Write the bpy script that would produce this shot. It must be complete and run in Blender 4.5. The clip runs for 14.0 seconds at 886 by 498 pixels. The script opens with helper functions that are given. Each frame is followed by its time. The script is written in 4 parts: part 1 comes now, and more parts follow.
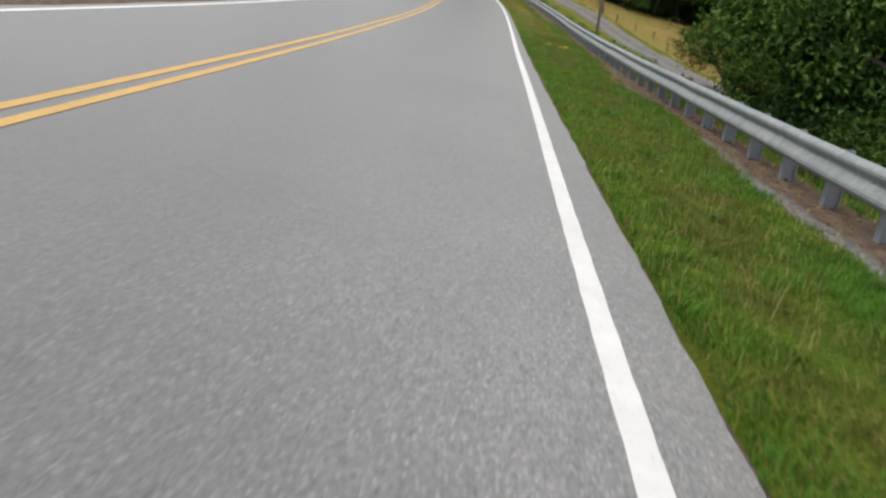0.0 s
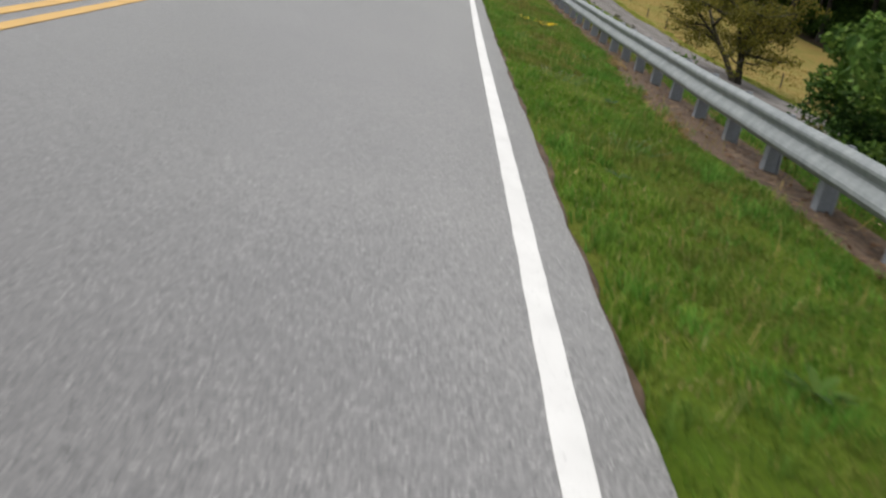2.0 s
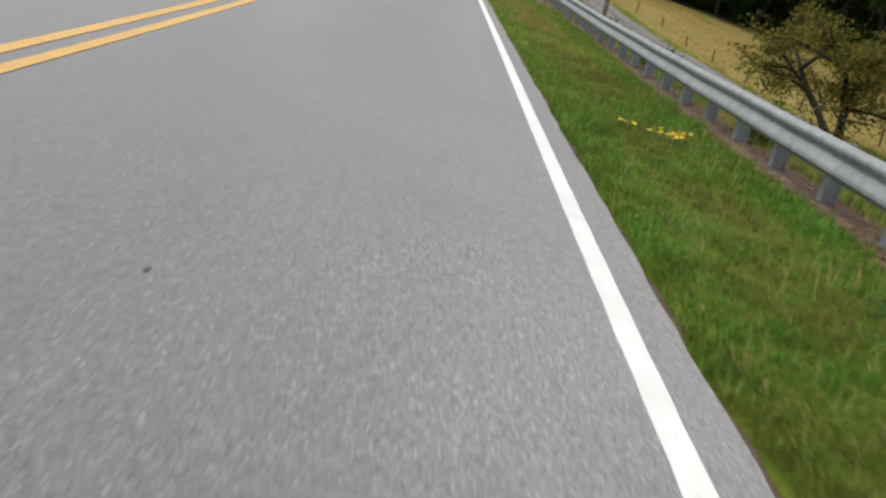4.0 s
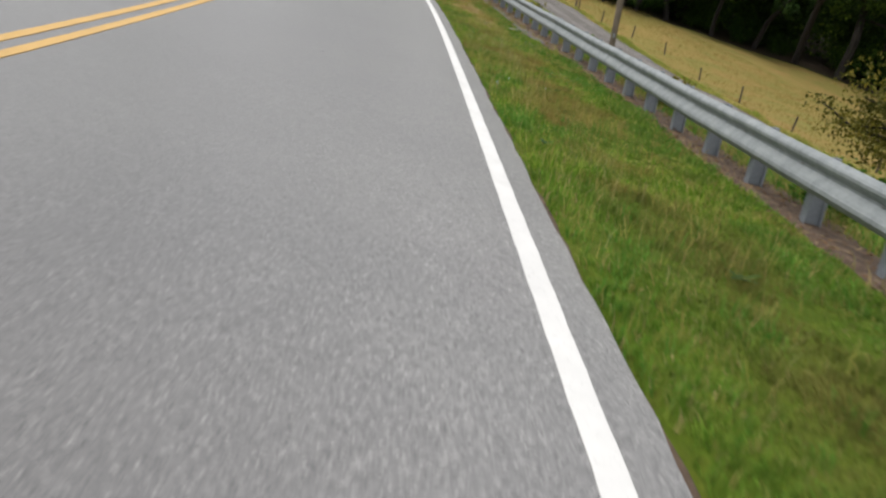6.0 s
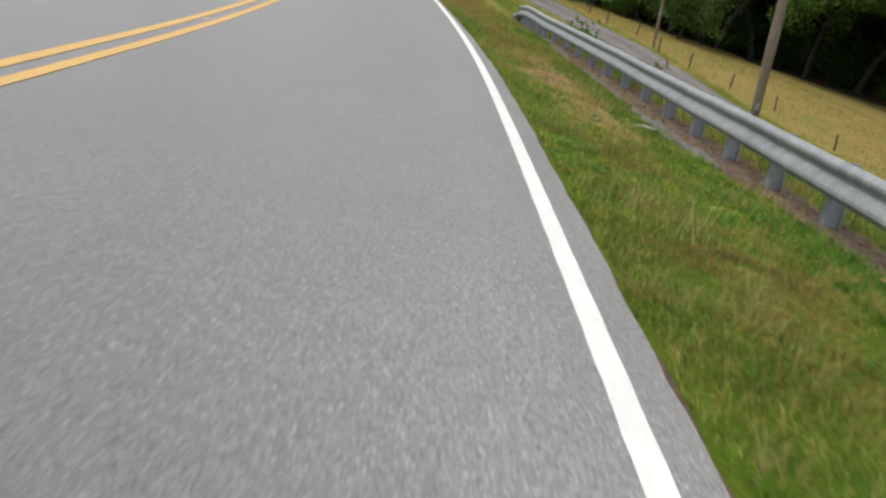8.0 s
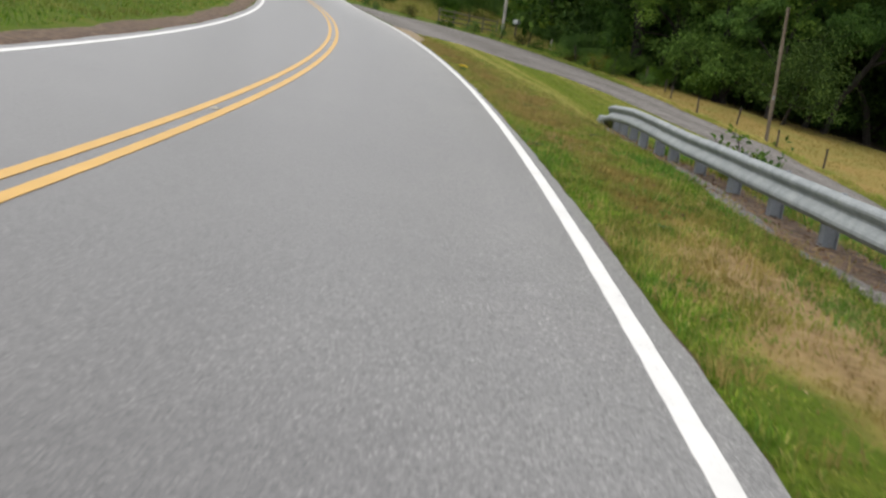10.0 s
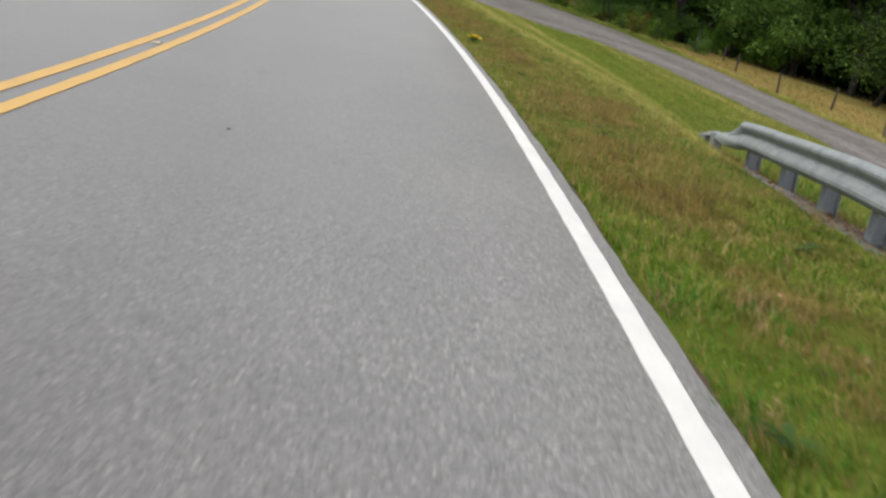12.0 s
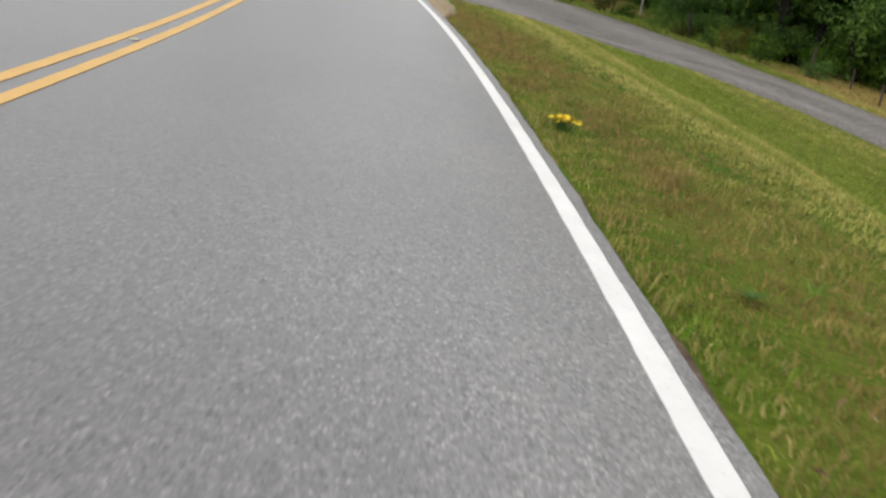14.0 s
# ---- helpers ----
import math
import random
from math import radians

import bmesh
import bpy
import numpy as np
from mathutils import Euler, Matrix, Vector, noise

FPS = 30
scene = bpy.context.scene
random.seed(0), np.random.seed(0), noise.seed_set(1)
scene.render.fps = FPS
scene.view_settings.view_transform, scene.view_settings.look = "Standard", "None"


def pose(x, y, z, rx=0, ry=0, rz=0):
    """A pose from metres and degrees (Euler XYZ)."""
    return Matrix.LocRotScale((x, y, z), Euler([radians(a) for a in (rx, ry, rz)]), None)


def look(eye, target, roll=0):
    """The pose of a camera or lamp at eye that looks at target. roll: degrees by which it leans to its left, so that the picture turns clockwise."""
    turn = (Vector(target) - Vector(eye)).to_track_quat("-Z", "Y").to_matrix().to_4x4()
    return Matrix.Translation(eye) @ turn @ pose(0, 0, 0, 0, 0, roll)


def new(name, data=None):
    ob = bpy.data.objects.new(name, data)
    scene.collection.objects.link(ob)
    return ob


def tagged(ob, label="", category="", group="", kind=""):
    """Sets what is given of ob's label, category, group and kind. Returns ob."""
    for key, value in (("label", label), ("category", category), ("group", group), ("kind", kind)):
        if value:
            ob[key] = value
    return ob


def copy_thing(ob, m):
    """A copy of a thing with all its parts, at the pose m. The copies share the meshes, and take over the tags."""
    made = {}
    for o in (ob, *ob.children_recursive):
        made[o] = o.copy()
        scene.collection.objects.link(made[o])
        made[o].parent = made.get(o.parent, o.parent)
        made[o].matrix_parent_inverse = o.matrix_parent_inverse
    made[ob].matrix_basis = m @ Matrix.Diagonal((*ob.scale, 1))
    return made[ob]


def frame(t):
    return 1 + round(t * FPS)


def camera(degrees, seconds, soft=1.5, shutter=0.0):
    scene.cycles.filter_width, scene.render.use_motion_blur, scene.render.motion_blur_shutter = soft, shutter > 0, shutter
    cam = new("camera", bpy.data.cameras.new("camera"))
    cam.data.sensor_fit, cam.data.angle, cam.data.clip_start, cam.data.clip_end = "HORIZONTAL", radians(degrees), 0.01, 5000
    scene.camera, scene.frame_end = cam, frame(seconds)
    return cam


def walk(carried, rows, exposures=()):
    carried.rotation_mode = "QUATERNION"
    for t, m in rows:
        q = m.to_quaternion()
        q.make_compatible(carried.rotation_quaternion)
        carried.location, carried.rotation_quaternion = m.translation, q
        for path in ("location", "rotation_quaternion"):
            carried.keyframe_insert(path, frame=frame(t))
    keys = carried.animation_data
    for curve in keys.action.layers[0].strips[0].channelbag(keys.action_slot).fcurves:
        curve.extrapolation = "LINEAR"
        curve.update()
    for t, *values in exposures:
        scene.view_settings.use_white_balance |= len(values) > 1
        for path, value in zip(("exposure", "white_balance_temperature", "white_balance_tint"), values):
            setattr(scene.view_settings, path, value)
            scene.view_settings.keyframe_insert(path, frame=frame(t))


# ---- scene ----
# ---------------------------------------------------------------- camera
cam = camera(57.79, 14.0, soft=2.45, shutter=0.25)
PATH = [
    (0.00, look((-0.628, 4.066, 1.308), (-0.624, 8.832, -0.204), 7.63)),
    (0.50, look((-0.520, 6.223, 1.283), (-0.316, 10.989, -0.216), 7.91)),
    (1.00, look((-0.427, 8.549, 1.310), (0.020, 13.238, -0.369), 8.62)),
    (1.50, look((-0.281, 10.726, 1.291), (0.248, 15.373, -0.479), 8.79)),
    (2.00, look((-0.304, 13.127, 1.339), (0.073, 17.791, -0.423), 11.32)),
    (2.50, look((-0.377, 15.562, 1.399), (-0.170, 20.263, -0.293), 9.67)),
    (3.00, look((-0.371, 17.769, 1.417), (0.095, 22.396, -0.419), 9.02)),
    (3.50, look((-0.365, 20.132, 1.425), (0.031, 24.836, -0.223), 10.58)),
    (4.00, look((-0.470, 22.487, 1.436), (-0.095, 27.179, -0.251), 11.06)),
    (4.60, look((-0.366, 25.361, 1.464), (0.045, 30.057, -0.204), 10.93)),
    (5.20, look((-0.218, 28.294, 1.494), (0.257, 32.999, -0.129), 10.63)),
    (5.80, look((-0.065, 31.251, 1.532), (0.467, 35.966, -0.045), 10.33)),
    (6.50, look((0.057, 34.690, 1.593), (0.610, 39.411, 0.042), 10.16)),
    (7.00, look((0.135, 37.092, 1.639), (0.571, 41.855, 0.182), 10.65)),
    (7.50, look((0.082, 39.568, 1.732), (0.385, 44.366, 0.358), 10.28)),
    (8.00, look((0.090, 41.997, 1.793), (0.387, 46.770, 0.335), 10.13)),
    (8.50, look((0.030, 44.392, 1.882), (0.307, 49.165, 0.419), 9.83)),
    (9.00, look((-0.065, 46.850, 2.003), (-0.206, 51.725, 0.898), 8.03)),
    (9.60, look((-0.060, 49.582, 2.114), (-0.194, 54.463, 1.040), 7.66)),
    (10.20, look((-0.079, 52.093, 2.220), (-0.156, 56.991, 1.217), 6.84)),
    (10.80, look((-0.130, 54.551, 2.336), (-0.160, 59.464, 1.408), 5.98)),
    (11.50, look((-0.260, 57.583, 2.511), (-0.326, 62.503, 1.625), 5.49)),
    (12.00, look((-0.405, 59.779, 2.652), (-0.491, 64.604, 1.345), 7.86)),
    (12.50, look((-0.557, 62.170, 2.848), (-0.549, 67.017, 1.617), 10.42)),
    (13.00, look((-0.713, 64.199, 2.993), (-0.807, 69.047, 1.772), 8.90)),
    (13.50, look((-0.883, 66.039, 3.113), (-1.217, 70.894, 1.968), 9.00)),
    (14.00, look((-1.111, 67.805, 3.247), (-1.421, 72.620, 1.937), 7.09)),
]
walk(cam, PATH, [(0.0, 0.60), (1.25, 0.57), (2.5, 0.62), (4.0, 0.64), (6.5, 0.63), (8.5, 0.65), (9.0, 0.69), (9.3, 0.69), (11.3, 0.61), (13.0, 0.59), (14.0, 0.58)])

# ---------------------------------------------------------------- daylight, an even overcast sky
world = bpy.data.worlds.new("overcast_sky")
scene.world = world
world.use_nodes = True
wn = world.node_tree.nodes
sky = wn.new("ShaderNodeTexSky")
sky.sky_type = "NISHITA"
sky.sun_disc = False
sky.sun_elevation, sky.sun_rotation = radians(58), radians(-60)
sky.air_density, sky.dust_density, sky.ozone_density = 1.0, 4.0, 1.0
haze = wn.new("ShaderNodeMix")
haze.data_type = "RGBA"
haze.inputs[0].default_value = 0.9
haze.inputs[7].default_value = (7.75, 7.7, 7.75, 1)
world.node_tree.links.new(sky.outputs[0], haze.inputs[6])
world.node_tree.links.new(haze.outputs[2], wn["Background"].inputs[0])
wn["Background"].inputs[1].default_value = 0.11
sun = new("sun", bpy.data.lights.new("sun", "SUN"))
sun.data.energy, sun.data.angle, sun.data.color = 1.3, radians(14), (1.0, 0.96, 0.9)
sun.matrix_world = look((-40, 20, 60), (0, 35, 0))


# ---------------------------------------------------------------- materials
def material(name, rough=0.9):
    m = bpy.data.materials.new(name)
    m.use_nodes = True
    n = m.node_tree.nodes
    b = n["Principled BSDF"]
    b.inputs["Roughness"].default_value = rough
    return m, n, m.node_tree.links, b


def noise_node(n, l, scale, detail=4.0, rough=0.55, vec=None):
    t = n.new("ShaderNodeTexNoise")
    t.inputs["Scale"].default_value, t.inputs["Detail"].default_value, t.inputs["Roughness"].default_value = scale, detail, rough
    if vec:
        l.new(vec, t.inputs["Vector"])
    return t.outputs["Fac"]


def ramp(n, l, fac, stops):
    r = n.new("ShaderNodeValToRGB")
    e = r.color_ramp.elements
    while len(e) < len(stops):
        e.new(0.5)
    for k, (p, c) in zip(e, stops):
        k.position, k.color = p, (*c, 1) if len(c) == 3 else c
    l.new(fac, r.inputs[0])
    return r.outputs[0]


def mixed(n, l, fac, a, b, mode="MIX"):
    x = n.new("ShaderNodeMix")
    x.data_type, x.blend_type = "RGBA", mode
    for sock, v in ((0, fac), (6, a), (7, b)):
        if isinstance(v, (int, float)):
            x.inputs[sock].default_value = v
        elif isinstance(v, tuple):
            x.inputs[sock].default_value = (*v, 1)
        else:
            l.new(v, x.inputs[sock])
    return x.outputs[2]


def coords(n, kind="Object"):
    return n.new("ShaderNodeTexCoord").outputs[kind]


def relief(n, l, b, height, strength, dist):
    k = n.new("ShaderNodeBump")
    k.inputs["Strength"].default_value, k.inputs["Distance"].default_value = strength, dist
    l.new(height, k.inputs["Height"])
    l.new(k.outputs[0], b.inputs["Normal"])


def make_asphalt():
    m, n, l, b = material("asphalt", 0.36)
    v = coords(n)
    cell = n.new("ShaderNodeTexVoronoi")
    cell.inputs["Scale"].default_value = 105
    l.new(v, cell.inputs["Vector"])
    grain = n.new("ShaderNodeSeparateColor")
    l.new(cell.outputs["Color"], grain.inputs[0])
    stones = ramp(n, l, grain.outputs[0], [(0.0, (0.050, 0.050, 0.050)), (0.2, (0.125, 0.124, 0.124)), (0.8, (0.172, 0.170, 0.169)), (0.95, (0.25, 0.247, 0.243)), (1.0, (0.36, 0.355, 0.345))])
    fine = ramp(n, l, noise_node(n, l, 38, 4.0, 0.75, v), [(0.28, (0.72, 0.72, 0.725)), (0.72, (1.20, 1.20, 1.195))])
    wide = ramp(n, l, noise_node(n, l, 0.55, 5.0, 0.62, v), [(0.3, (0.89, 0.89, 0.90)), (0.7, (1.09, 1.085, 1.08))])
    spots = ramp(n, l, noise_node(n, l, 2.6, 2.0, 0.5, v), [(0.20, (0.62, 0.61, 0.6)), (0.25, (1, 1, 1))])
    c = mixed(n, l, 1.0, stones, fine, "MULTIPLY")
    c = mixed(n, l, 1.0, c, wide, "MULTIPLY")
    c = mixed(n, l, 1.0, c, spots, "MULTIPLY")
    # outer wheel path worn paler; lens falloff painted in, darkening the road leftwards
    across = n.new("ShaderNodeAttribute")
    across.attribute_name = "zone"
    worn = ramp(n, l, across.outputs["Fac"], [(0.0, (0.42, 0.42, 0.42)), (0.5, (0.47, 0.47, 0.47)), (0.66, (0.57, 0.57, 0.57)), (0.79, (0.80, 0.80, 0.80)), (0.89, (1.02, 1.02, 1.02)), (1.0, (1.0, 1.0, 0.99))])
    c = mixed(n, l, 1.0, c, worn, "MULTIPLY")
    l.new(c, b.inputs["Base Color"])
    b.inputs["Specular IOR Level"].default_value = 0.9
    relief(n, l, b, cell.outputs["Distance"], 0.3, 0.004)
    return m


def make_paint(name, col, worn):
    m, n, l, b = material(name, 0.6)
    v = coords(n)
    spots = ramp(n, l, noise_node(n, l, 55, 5.0, 0.75, v), [(0.30, (1, 1, 1)), (0.40, (0, 0, 0))])
    tone = ramp(n, l, noise_node(n, l, 3.0, 5.0, 0.6, v), [(0.3, tuple(0.86 * x for x in col)), (0.7, col)])
    c = mixed(n, l, spots, tone, worn)
    l.new(c, b.inputs["Base Color"])
    relief(n, l, b, noise_node(n, l, 90, 3.0, 0.6, v), 0.25, 0.004)
    return m


def make_ground():
    # turf near the road, dry hay field beyond the lane, told apart by the mesh's zone value
    m, n, l, b = material("turf_and_hay", 0.95)
    v = coords(n)
    zone = n.new("ShaderNodeAttribute")
    zone.attribute_name = "zone"
    patches = ramp(n, l, noise_node(n, l, 0.8, 6.0, 0.65, v), [(0.32, (0.045, 0.085, 0.006)), (0.5, (0.075, 0.11, 0.010)), (0.7, (0.115, 0.115, 0.022))])
    tufts = ramp(n, l, noise_node(n, l, 26, 4.0, 0.7, v), [(0.3, (0.6, 0.62, 0.6)), (0.7, (1.3, 1.3, 1.25))])
    green = mixed(n, l, 1.0, patches, tufts, "MULTIPLY")
    hay = ramp(n, l, noise_node(n, l, 0.45, 6.0, 0.7, v), [(0.3, (0.155, 0.165, 0.045)), (0.42, (0.20, 0.175, 0.052)), (0.55, (0.24, 0.18, 0.060)), (0.72, (0.275, 0.185, 0.072))])
    stalks = ramp(n, l, noise_node(n, l, 9, 5.0, 0.75, v), [(0.3, (0.84, 0.85, 0.82)), (0.7, (1.12, 1.11, 1.1))])
    hay = mixed(n, l, 1.0, hay, stalks, "MULTIPLY")
    c = mixed(n, l, zone.outputs["Fac"], green, hay)
    over = n.new("ShaderNodeMath")
    over.operation, over.use_clamp = "SUBTRACT", True
    l.new(zone.outputs["Fac"], over.inputs[0])
    over.inputs[1].default_value = 1.0
    thatch = ramp(n, l, noise_node(n, l, 5.0, 7.0, 0.75, v), [(0.3, (0.13, 0.085, 0.045)), (0.5, (0.24, 0.165, 0.085)), (0.7, (0.33, 0.25, 0.14))])
    c = mixed(n, l, over.outputs[0], c, thatch)
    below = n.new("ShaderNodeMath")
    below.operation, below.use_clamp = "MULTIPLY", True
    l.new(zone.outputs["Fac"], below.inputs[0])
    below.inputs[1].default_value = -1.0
    # litter under the woods, its colour darkened for the canopy's shade
    shaded_litter = ramp(n, l, noise_node(n, l, 3.0, 6.0, 0.7, v), [(0.3, (0.018, 0.014, 0.010)), (0.7, (0.055, 0.042, 0.028))])
    c = mixed(n, l, below.outputs[0], c, shaded_litter)
    l.new(c, b.inputs["Base Color"])
    b.inputs["Specular IOR Level"].default_value = 0.1
    relief(n, l, b, noise_node(n, l, 18, 6.0, 0.7, v), 0.7, 0.04)
    return m


def make_gravel():
    m, n, l, b = material("gravel", 0.95)
    v = coords(n)
    cell = n.new("ShaderNodeTexVoronoi")
    cell.inputs["Scale"].default_value = 34
    l.new(v, cell.inputs["Vector"])
    g = n.new("ShaderNodeSeparateColor")
    l.new(cell.outputs["Color"], g.inputs[0])
    st = ramp(n, l, g.outputs[0], [(0, (0.11, 0.105, 0.10)), (0.6, (0.185, 0.175, 0.17)), (1, (0.29, 0.28, 0.27))])
    wide = ramp(n, l, noise_node(n, l, 0.9, 5.0, 0.65, v), [(0.3, (0.82, 0.81, 0.78)), (0.7, (1.1, 1.1, 1.1))])
    track = n.new("ShaderNodeAttribute")
    track.attribute_name = "zone"
    press = ramp(n, l, track.outputs["Fac"], [(0.0, (0.62, 0.60, 0.56)), (0.5, (0.84, 0.83, 0.82)), (1.0, (1.12, 1.11, 1.11))])
    c = mixed(n, l, 1.0, st, wide, "MULTIPLY")
    l.new(mixed(n, l, 1.0, c, press, "MULTIPLY"), b.inputs["Base Color"])
    b.inputs["Specular IOR Level"].default_value = 0.2
    relief(n, l, b, cell.outputs["Distance"], 0.8, 0.02)
    return m


def make_soil():
    m, n, l, b = material("bare_soil_and_litter", 0.95)
    v = coords(n)
    c = ramp(n, l, noise_node(n, l, 7, 7.0, 0.75, v), [(0.28, (0.035, 0.022, 0.014)), (0.45, (0.085, 0.054, 0.035)), (0.58, (0.135, 0.09, 0.058)), (0.72, (0.27, 0.185, 0.10))])
    l.new(c, b.inputs["Base Color"])
    relief(n, l, b, noise_node(n, l, 40, 5.0, 0.7, v), 0.9, 0.03)
    return m


def make_blades(name, stops, dry):
    m, n, l, b = material(name, 0.85)
    geo = n.new("ShaderNodeNewGeometry")
    v = coords(n)
    c = ramp(n, l, geo.outputs["Random Per Island"], stops)
    sere = n.new("ShaderNodeAttribute")
    sere.attribute_name = "zone"
    c = mixed(n, l, sere.outputs["Fac"], c, dry)
    tuft = ramp(n, l, noise_node(n, l, 5.0, 4.0, 0.65, v), [(0.3, (0.55, 0.6, 0.55)), (0.7, (1.38, 1.33, 1.28))])
    c = mixed(n, l, 1.0, c, tuft, "MULTIPLY")
    l.new(c, b.inputs["Base Color"])
    b.inputs["Specular IOR Level"].default_value = 0.1
    t = n.new("ShaderNodeBsdfTranslucent")
    l.new(c, t.inputs[0])
    x = n.new("ShaderNodeMixShader")
    x.inputs[0].default_value = 0.3
    l.new(b.outputs[0], x.inputs[1])
    l.new(t.outputs[0], x.inputs[2])
    l.new(x.outputs[0], n["Material Output"].inputs[0])
    return m


def make_leaf(name, stops):
    m, n, l, b = material(name, 0.6)
    b.inputs["Specular IOR Level"].default_value = 0.12
    geo = n.new("ShaderNodeNewGeometry")
    c = ramp(n, l, geo.outputs["Random Per Island"], stops)
    v = coords(n)
    # broad noise paints lit and dark clumps into the leaf colour
    big = ramp(n, l, noise_node(n, l, 0.7, 3.0, 0.6, v), [(0.32, (0.5, 0.56, 0.55)), (0.68, (1.5, 1.42, 1.2))])
    c = mixed(n, l, 1.0, c, big, "MULTIPLY")
    one = n.new("ShaderNodeObjectInfo")
    tint = ramp(n, l, one.outputs["Random"], [(0.0, (0.7, 0.8, 0.78)), (0.5, (1.05, 1.05, 1.0)), (1.0, (1.6, 1.4, 1.0))])
    c = mixed(n, l, 1.0, c, tint, "MULTIPLY")
    l.new(c, b.inputs["Base Color"])
    t = n.new("ShaderNodeBsdfTranslucent")
    l.new(c, t.inputs[0])
    x = n.new("ShaderNodeMixShader")
    x.inputs[0].default_value = 0.25
    l.new(b.outputs[0], x.inputs[1])
    l.new(t.outputs[0], x.inputs[2])
    l.new(x.outputs[0], n["Material Output"].inputs[0])
    return m


def make_bark(name, dark, light, scale=9.0):
    m, n, l, b = material(name, 0.95)
    v = coords(n)
    mp = n.new("ShaderNodeMapping")
    mp.inputs["Scale"].default_value = (1, 1, 0.12)
    l.new(v, mp.inputs[0])
    f = noise_node(n, l, scale, 7.0, 0.7, mp.outputs[0])
    l.new(ramp(n, l, f, [(0.3, dark), (0.7, light)]), b.inputs["Base Color"])
    relief(n, l, b, f, 0.8, 0.02)
    return m


def make_zinc(name, dark, light, metal, rough):
    m, n, l, b = material(name, rough)
    v = coords(n)
    mp = n.new("ShaderNodeMapping")
    mp.inputs["Scale"].default_value = (1, 1, 0.25)
    l.new(v, mp.inputs[0])
    f = noise_node(n, l, 6, 6.0, 0.7, mp.outputs[0])
    c = ramp(n, l, f, [(0.3, dark), (0.7, light)])
    sp = ramp(n, l, noise_node(n, l, 40, 4.0, 0.7, v), [(0.3, (0.8, 0.8, 0.8)), (0.7, (1.1, 1.1, 1.1))])
    l.new(mixed(n, l, 1.0, c, sp, "MULTIPLY"), b.inputs["Base Color"])
    b.inputs["Metallic"].default_value = metal
    relief(n, l, b, noise_node(n, l, 70, 3.0, 0.6, v), 0.12, 0.003)
    return m


def make_plain(name, dark, light, scale, rough=0.7):
    m, n, l, b = material(name, rough)
    l.new(ramp(n, l, noise_node(n, l, scale, 5.0, 0.65, coords(n)), [(0.3, dark), (0.7, light)]), b.inputs["Base Color"])
    return m


ASPHALT = make_asphalt()
WHITE = make_paint("white_line_paint", (0.63, 0.63, 0.62), (0.27, 0.27, 0.27))
YELLOW = make_paint("yellow_line_paint", (0.51, 0.31, 0.08), (0.26, 0.22, 0.16))
GROUND = make_ground()
GRAVEL = make_gravel()
SOIL = make_soil()
DIRT = make_plain("pale_dirt", (0.15, 0.11, 0.065), (0.27, 0.21, 0.12), 6.0, 0.95)
TURF = make_blades("turf_blades", [(0, (0.085, 0.185, 0.016)), (0.5, (0.150, 0.265, 0.028)), (0.8, (0.25, 0.31, 0.05)), (1, (0.46, 0.40, 0.16))], (0.225, 0.172, 0.056))
GREEN = make_blades("green_turf_blades", [(0, (0.062, 0.138, 0.014)), (0.5, (0.112, 0.215, 0.026)), (0.85, (0.185, 0.262, 0.042)), (0.95, (0.29, 0.26, 0.10)), (1, (0.33, 0.26, 0.14))], (0.150, 0.148, 0.040))
DRYTURF = make_blades("dry_turf_blades", [(0, (0.190, 0.225, 0.042)), (0.45, (0.255, 0.255, 0.062)), (0.8, (0.325, 0.275, 0.095)), (1, (0.42, 0.34, 0.16))], (0.285, 0.212, 0.082))
LUSH = make_blades("lush_blades", [(0, (0.052, 0.148, 0.020)), (0.6, (0.098, 0.235, 0.034)), (1, (0.155, 0.285, 0.055))], (0.125, 0.165, 0.034))
SLOPE = make_blades("slope_blades", [(0, (0.140, 0.235, 0.030)), (0.5, (0.205, 0.280, 0.046)), (1, (0.31, 0.325, 0.075))], (0.47, 0.42, 0.145))
SEED = make_blades("seed_stalk_blades", [(0, (0.14, 0.20, 0.05)), (0.5, (0.25, 0.27, 0.10)), (1, (0.40, 0.36, 0.18))], (0.30, 0.25, 0.10))
HAY = make_blades("hay_blades", [(0, (0.19, 0.17, 0.042)), (0.5, (0.245, 0.20, 0.06)), (1, (0.32, 0.25, 0.09))], (0.25, 0.18, 0.06))
STRAW = make_blades("straw", [(0, (0.22, 0.15, 0.06)), (0.5, (0.33, 0.24, 0.11)), (1, (0.45, 0.35, 0.18))], (0.24, 0.16, 0.07))
LITTER = make_blades("dead_leaves", [(0, (0.05, 0.028, 0.018)), (0.4, (0.13, 0.075, 0.045)), (0.8, (0.24, 0.15, 0.085)), (1, (0.36, 0.27, 0.17))], (0.15, 0.085, 0.05))
STALK = make_plain("flower_stalk", (0.05, 0.11, 0.02), (0.10, 0.17, 0.04), 30.0)
MARKER = make_plain("marker_plastic", (0.30, 0.27, 0.20), (0.45, 0.41, 0.32), 30.0, 0.5)
LEAF = make_leaf("tree_leaves", [(0, (0.024, 0.056, 0.014)), (0.5, (0.05, 0.10, 0.024)), (1, (0.10, 0.17, 0.04))])
LEAF_BRIGHT = make_leaf("bright_leaves", [(0, (0.024, 0.062, 0.008)), (0.5, (0.05, 0.112, 0.014)), (1, (0.105, 0.18, 0.025))])
# brighter copy of the leaf green, for growth that looks lit
LEAF_LIT_EDGE = make_leaf("lit_edge_leaves", [(0, (0.048, 0.100, 0.025)), (0.5, (0.078, 0.155, 0.038)), (1, (0.120, 0.21, 0.052))])
